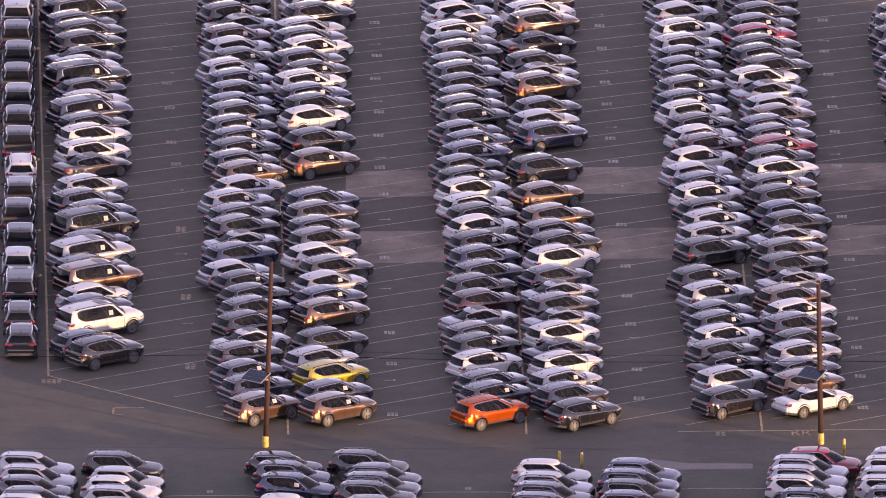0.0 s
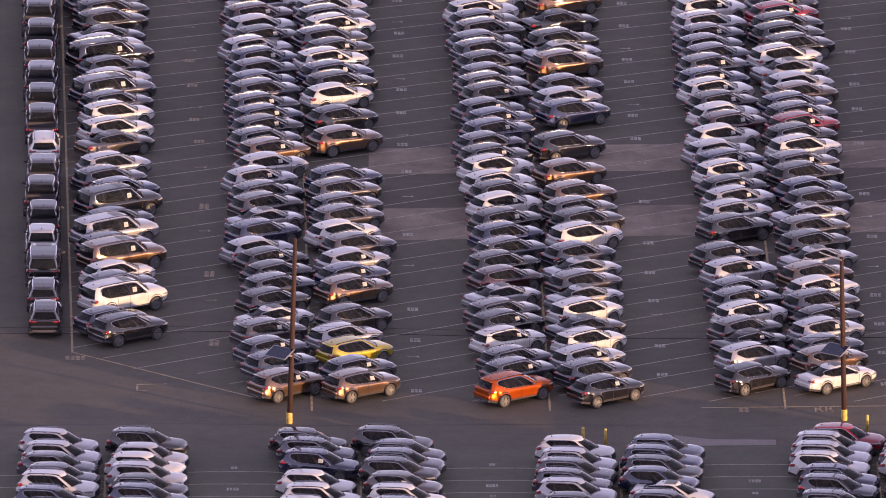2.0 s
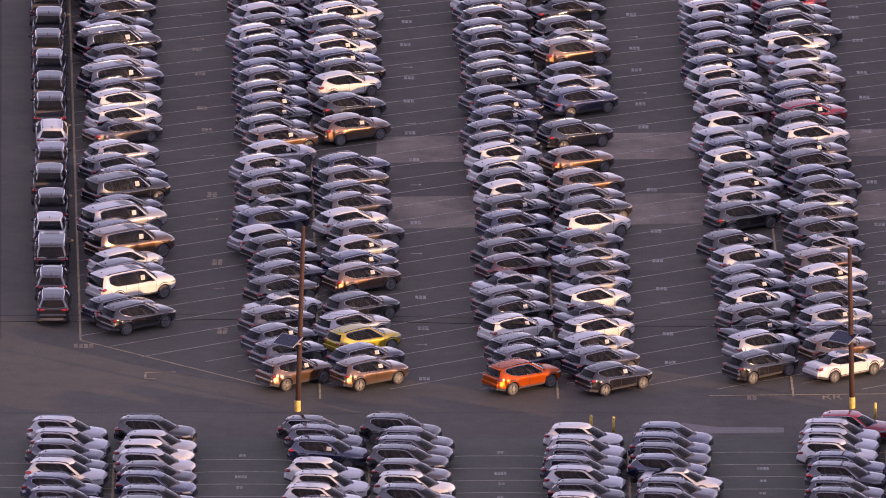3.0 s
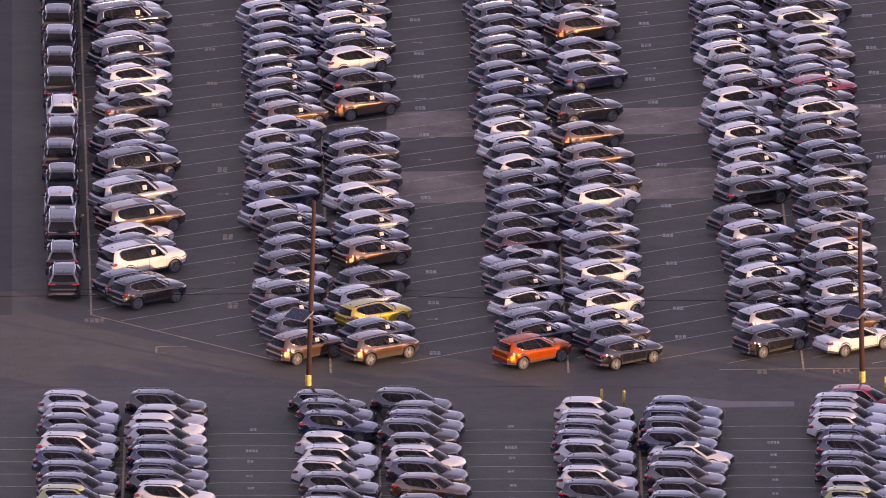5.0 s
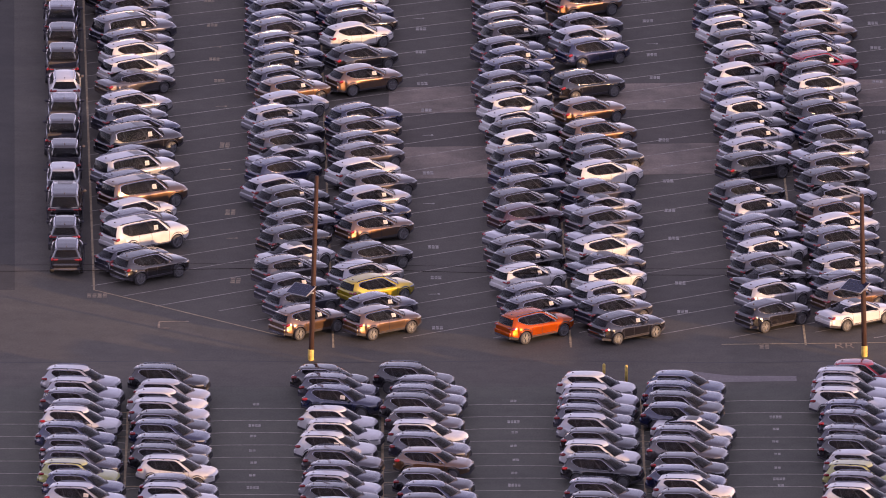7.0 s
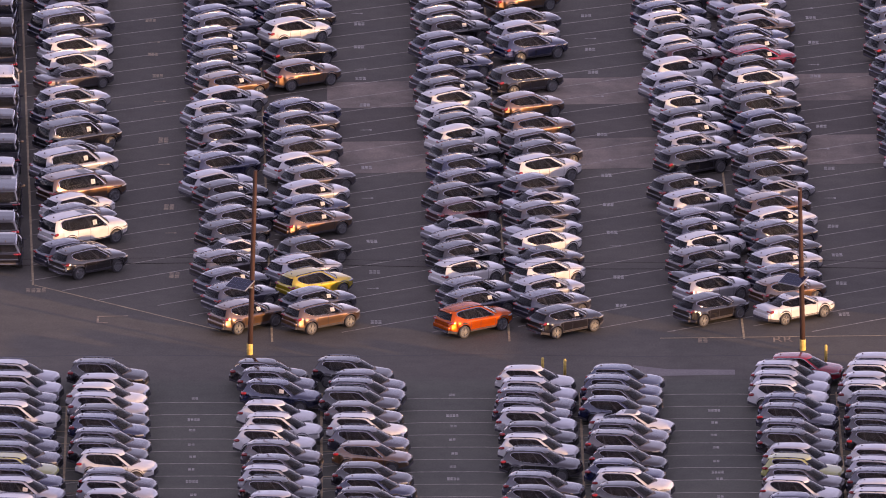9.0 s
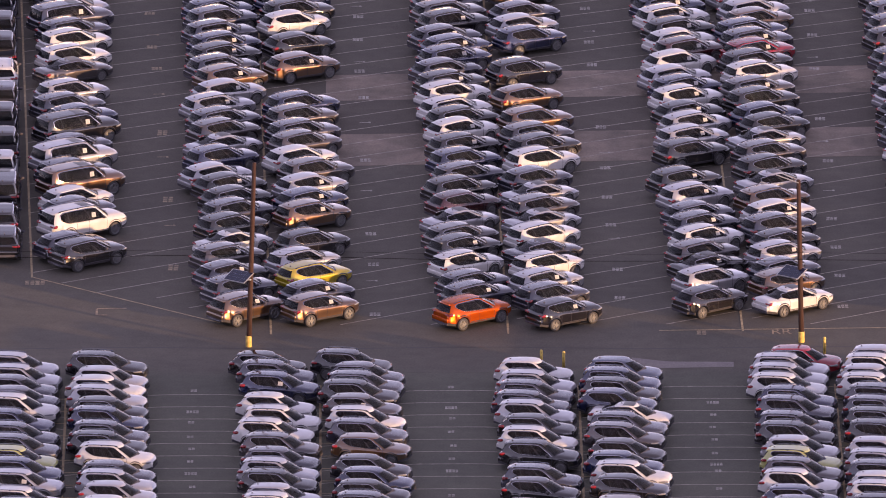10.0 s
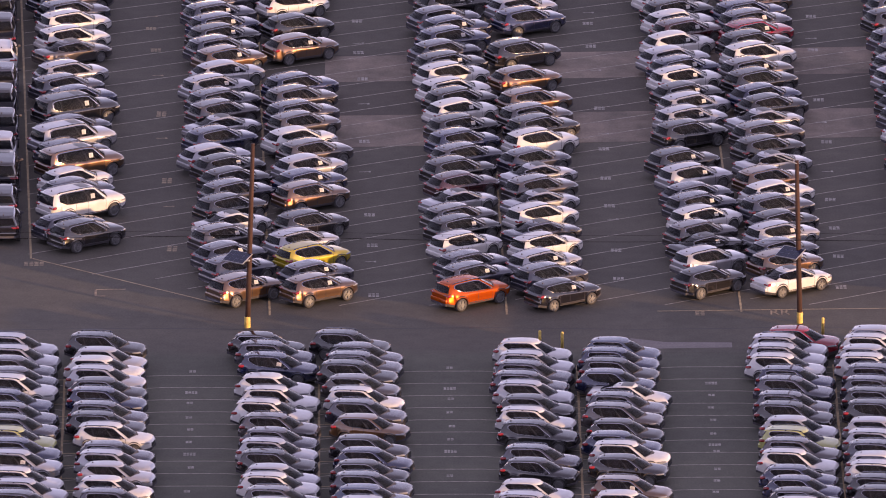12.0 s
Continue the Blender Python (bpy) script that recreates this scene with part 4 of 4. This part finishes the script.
# Unseen cars below y 1 and at 31.5, 34.8, added to shade the aisle.
ROW_H = [
    (29.5, -33.9, "suv", "g"), (29.6, -30.9, "suv", "s"), (29.4, -27.6, "suv", "k"), (29.5, -24.5, "suv", "w"), (29.3, -21.4, "suv", "g"),
    (29.4, -18.3, "suv", "b"), (29.2, -15.2, "suv", "s"), (29.2, -12.2, "suv", "g"), (29.0, -9.1, "suv", "k"), (29.1, -5.9, "suv", "p"),
    (28.9, -2.8, "suv", "w"), (28.8, 0.3, "suv", "g"),
    (28.7, 3.3, "suv", "k"), (28.8, 6.1, "suv", "k"), (28.7, 9.0, "suv", "s"), (28.7, 11.9, "suv", "g"), (28.9, 14.5, "suv", "k"), (28.6, 17.7, "suv", "g"),
    (28.4, 22.2, "suv", "k"), (28.6, 25.3, "suv", "g"), (28.6, 28.4, "suv", "g"), (28.4, 31.5, "suv", "k"), (28.3, 34.8, "suv", "s"), (28.1, 38.2, "suv", "g"), (28.1, 41.6, "suv", "b"), (27.9, 45.0, "suv", "k"), (28.0, 47.7, "suv", "g"),
    (28.2, 50.3, "suv", "g"),
]
LOW_A = [
    (-21.8, -79.7, "suv", "g"), (-21.7, -77.5, "suv", "s"), (-22.0, -75.3, "suv", "w"), (-22.1, -71.9, "suv", "s*"), (-22.2, -69.5, "suv", "b"),
    (-22.5, -67.3, "suv", "v"), (-22.4, -64.9, "suv", "g"), (-22.5, -62.5, "suv", "g"), (-22.8, -59.8, "suv", "b"), (-22.6, -56.9, "suv", "w"),
    (-22.5, -54.9, "suv", "g"), (-22.7, -52.8, "suv", "g"), (-22.5, -50.8, "suv", "s"), (-22.7, -48.4, "suv", "s"),
]
LOW_B = [
    (-16.8, -79.5, "suv", "g"), (-17.0, -76.8, "suv", "w*"), (-16.9, -73.9, "suv", "s"), (-17.0, -71.9, "suv", "s"), (-17.0, -69.8, "suv", "g"),
    (-17.1, -66.5, "suv", "w"), (-17.6, -64.2, "suv", "k"), (-17.5, -62.2, "suv", "g"), (-17.6, -59.4, "suv", "b"), (-17.6, -57.2, "suv", "k"),
    (-17.7, -55.1, "suv", "s"), (-17.8, -53.0, "suv", "w*"), (-17.6, -50.9, "suv", "s"), (-17.8, -48.3, "suv", "k"),
]
LOW_C = [
    (-7.7, -81.3, "suv", "w"), (-7.8, -79.0, "suv", "p"), (-8.0, -76.5, "suv", "w"), (-7.9, -74.5, "suv", "s"), (-8.1, -71.8, "suv", "k"),
    (-8.1, -69.8, "suv", "s"), (-8.0, -67.3, "suv", "g"), (-8.0, -64.7, "suv", "p"), (-8.4, -62.0, "suv", "w*"), (-8.0, -59.3, "suv", "w"),
    (-8.3, -56.5, "suv", "w"), (-8.1, -52.5, "suv", "b*"), (-8.3, -50.1, "suv", "g"), (-8.8, -48.0, "suv", "k"),
]
LOW_D = [
    (-2.7, -81.1, "suv", "s"), (-2.9, -78.6, "suv", "c*"), (-2.9, -76.4, "suv", "g"), (-3.0, -73.7, "suv", "k"), (-2.8, -71.3, "suv", "b"),
    (-3.0, -68.9, "suv", "k"), (-3.0, -64.7, "suv", "n"), (-3.2, -62.0, "suv", "g"), (-3.3, -59.5, "suv", "w"), (-3.5, -56.7, "suv", "p*"),
    (-3.7, -54.2, "suv", "k"), (-3.4, -52.3, "suv", "g"), (-3.3, -50.2, "suv", "g"), (-4.1, -48.0, "suv", "k"),
]
LOW_E = [
    (6.0, -80.4, "suv", "s"), (6.0, -77.6, "suv", "w"), (6.3, -73.4, "suv", "k"), (6.4, -71.1, "suv", "g"), (6.3, -66.3, "suv", "k"),
    (6.2, -63.6, "suv", "w"), (6.2, -60.8, "suv", "k"), (6.1, -58.4, "suv", "s"), (5.9, -56.3, "suv", "g"), (6.1, -54.3, "suv", "g"),
    (6.2, -52.3, "suv", "s"), (6.1, -49.6, "cross", "w"),
]
LOW_F = [
    (11.2, -79.9, "suv", "w"), (11.3, -77.3, "suv", "n*"), (11.2, -72.8, "suv", "k"), (11.3, -70.5, "suv", "w"), (10.9, -68.3, "suv", "b"),
    (11.1, -65.7, "suv", "k"), (11.0, -62.9, "suv", "p"), (11.2, -60.7, "suv", "g"), (11.4, -58.1, "sedan", "w*"), (10.7, -55.8, "suv", "b"),
    (10.9, -53.8, "suv", "k"), (10.9, -51.8, "suv", "b*"), (11.1, -49.4, "cross", "c"),
]
LOW_G = [
    (21.0, -81.5, "suv", "w"), (20.8, -79.4, "suv", "k"), (20.7, -77.1, "suv", "b"), (20.5, -74.9, "suv", "b"), (20.5, -72.2, "suv", "w"),
    (20.7, -69.9, "suv", "p"), (20.7, -67.8, "suv", "v"), (20.7, -65.3, "suv", "s"), (20.5, -62.7, "suv", "k"), (20.5, -60.6, "suv", "g"),
    (20.6, -57.6, "suv", "g"), (20.7, -55.5, "suv", "b"), (20.2, -53.0, "suv", "w"), (20.3, -51.0, "suv", "s"), (20.4, -49.0, "suv", "s"),
    (21.2, -47.2, "cross", "r"),
]
LOW_H = [
    (25.5, -79.3, "suv", "k"), (25.3, -77.1, "suv", "k"), (25.3, -74.5, "suv", "w"), (25.3, -72.4, "suv", "w"), (25.3, -70.4, "suv", "g"),
    (25.3, -68.3, "suv", "s"), (25.3, -65.6, "suv", "s"), (25.4, -62.3, "suv", "k"), (25.4, -59.9, "suv", "k"), (25.4, -57.6, "suv", "g"),
    (25.6, -55.2, "suv", "g"), (25.2, -53.0, "suv", "w"), (25.2, -51.0, "suv", "s"), (25.5, -49.0, "suv", "w"), (25.8, -47.1, "suv", "s"),
]
LANE_CARS = [
    (-24.0, -21.8, "away", "k"), (-24.2, -17.0, "away", "k"), (-24.3, -11.2, "large", "k"), (-24.5, -6.5, "pickup", "s"), (-24.5, -1.5, "pickup", "k"),
    (-24.7, 3.8, "pickup", "k"), (-24.7, 8.7, "pickup", "g"), (-24.8, 15.0, "away", "w"), (-25.0, 19.9, "pickup", "k"), (-25.1, 24.7, "pickup", "k"),
    (-25.2, 29.6, "pickup", "g"), (-25.4, 34.5, "pickup", "k"), (-25.4, 39.4, "pickup", "k"), (-25.6, 44.3, "pickup", "k"),
    (-25.7, 49.2, "pickup", "s"), (-25.8, 54.1, "pickup", "k"),
]

FRONT = "in a slanting double row"
for row in (ROW_B, ROW_C, ROW_D, ROW_E, ROW_F, ROW_G, ROW_H):
    park(row, FRONT, heading)
park(ROW_A, "in a slanting single row", heading)
park(LANE_CARS, "nose to tail beside a line", lambda y: 90.0, 1.04)
for row in (LOW_A, LOW_B, LOW_C, LOW_D, LOW_E, LOW_F, LOW_G, LOW_H):
    park(row, "in a close double row", lambda y: -14.0, 0.97)


# ---- poles and bollards ----
def light_pole(x, y, height, lean, arm):
    root = new("utility_pole")
    root.location = (x, y, 0)
    bm = bmesh.new()
    up = Matrix.Rotation(radians(90), 4, "X")
    lathe(bm, [(0.0, 0.0), (0.15, 0.0), (0.145, height * 0.3), (0.13, height * 0.7), (0.11, height), (0.0, height)], 16, up)
    tip = Matrix.Rotation(radians(lean), 4, "Y")
    part("post", bm, WOOD, root, "weathered brown wood", at=tip)
    bm = bmesh.new()
    lathe(bm, [(0.165, 0.0), (0.175, 0.02), (0.17, 0.60), (0.16, 0.64), (0.15, 0.64)], 16, up)
    part("base_sleeve", bm, YELLOW, root, "yellow painted guard")
    tilt = Matrix.Translation((-0.55, -0.1, 4.15)) @ Matrix.Rotation(radians(-38), 4, "Z") @ Matrix.Rotation(radians(24), 4, "X")
    bm = bmesh.new()
    add_box(bm, (1.5, 1.0, 0.05), tilt, 0.008)
    panel = part("solar_panel", bm, STEEL, root, "dark solar panel in a pale frame", smooth=False)
    for i in range(4):
        for j in range(3):
            bm = bmesh.new()
            add_box(bm, (0.345, 0.30, 0.008), tilt @ Matrix.Translation((-0.5325 + 0.355 * i, -0.31 + 0.31 * j, 0.027)))
            part("cell", bm, CELLS, panel, smooth=False)
    bm = bmesh.new()
    add_box(bm, (0.6, 0.06, 0.06), Matrix.Translation((-0.3, -0.05, 4.05)) @ Matrix.Rotation(radians(10), 4, "Y"))
    add_box(bm, (0.34, 0.34, 0.10), Matrix.Translation((0, 0, 3.95)), 0.02)
    part("bracket", bm, STEEL, root, "steel")
    if arm:
        bm = bmesh.new()
        add_box(bm, (1.35, 0.055, 0.055), Matrix.Translation((-0.62, -0.12, height + 0.10)) @ Matrix.Rotation(radians(22), 4, "Y"), 0.01)
        part("lamp_arm", bm, STEEL, root, "thin steel arm", smooth=False, at=tip)
    tagged(root, "tall brown wooden pole, yellow base and small solar panel", "utility pole", group="poles beside the lane")


light_pole(-9.95, -41.5, 10.75, 1.9, False)
light_pole(21.2, -40.9, 9.5, -1.2, True)


def bollard(x, y, height):
    bm = bmesh.new()
    lathe(bm, [(0.0, 0.0), (0.085, 0.0), (0.085, height - 0.08), (0.06, height - 0.02), (0.0, height)], 16, Matrix.Rotation(radians(90), 4, "X"))
    ob = new("bollard", mesh_of("bollard", bm, YELLOW))
    ob.location = (x, y, 0)
    tagged(ob, "yellow painted steel bollard at the lane's edge", "bollard", group="yellow bollards")


for x, y in ((6.5, -45.7), (7.75, -46.0), (22.45, -43.2)):
    bollard(x, y, 0.98)


# ---- overhead cables along the poles ----
def cable(y, heights, radius, label):
    """A slack cable through (x, height) points, sagging a little between them."""
    pts = []
    for (xa, za), (xb, zb) in zip(heights, heights[1:]):
        for k in range(16):
            u = k / 16
            pts.append((xa + (xb - xa) * u, za + (zb - za) * u - 0.9 * u * (1 - u)))
    pts.append(heights[-1])
    bm = bmesh.new()
    rings = [[bm.verts.new((x, y + radius * math.cos(q * math.pi / 3), z + radius * math.sin(q * math.pi / 3))) for q in range(6)] for x, z in pts]
    for a, b in zip(rings, rings[1:]):
        for q in range(6):
            bm.faces.new((a[q], a[(q + 1) % 6], b[(q + 1) % 6], b[q]))
    tagged(new("overhead_cable", mesh_of("overhead_cable", bm, CABLE)), label, "cable", group="cables along the poles")


cable(-41.3, [(-70, 5.3), (-9.95, 5.35), (21.2, 4.95), (75, 5.1)], 0.014, "thin black overhead cable along the wooden poles")
cable(-41.1, [(-70, 5.75), (-9.95, 5.6), (21.2, 5.3), (75, 5.4)], 0.006, "thin black overhead wire along the wooden poles")
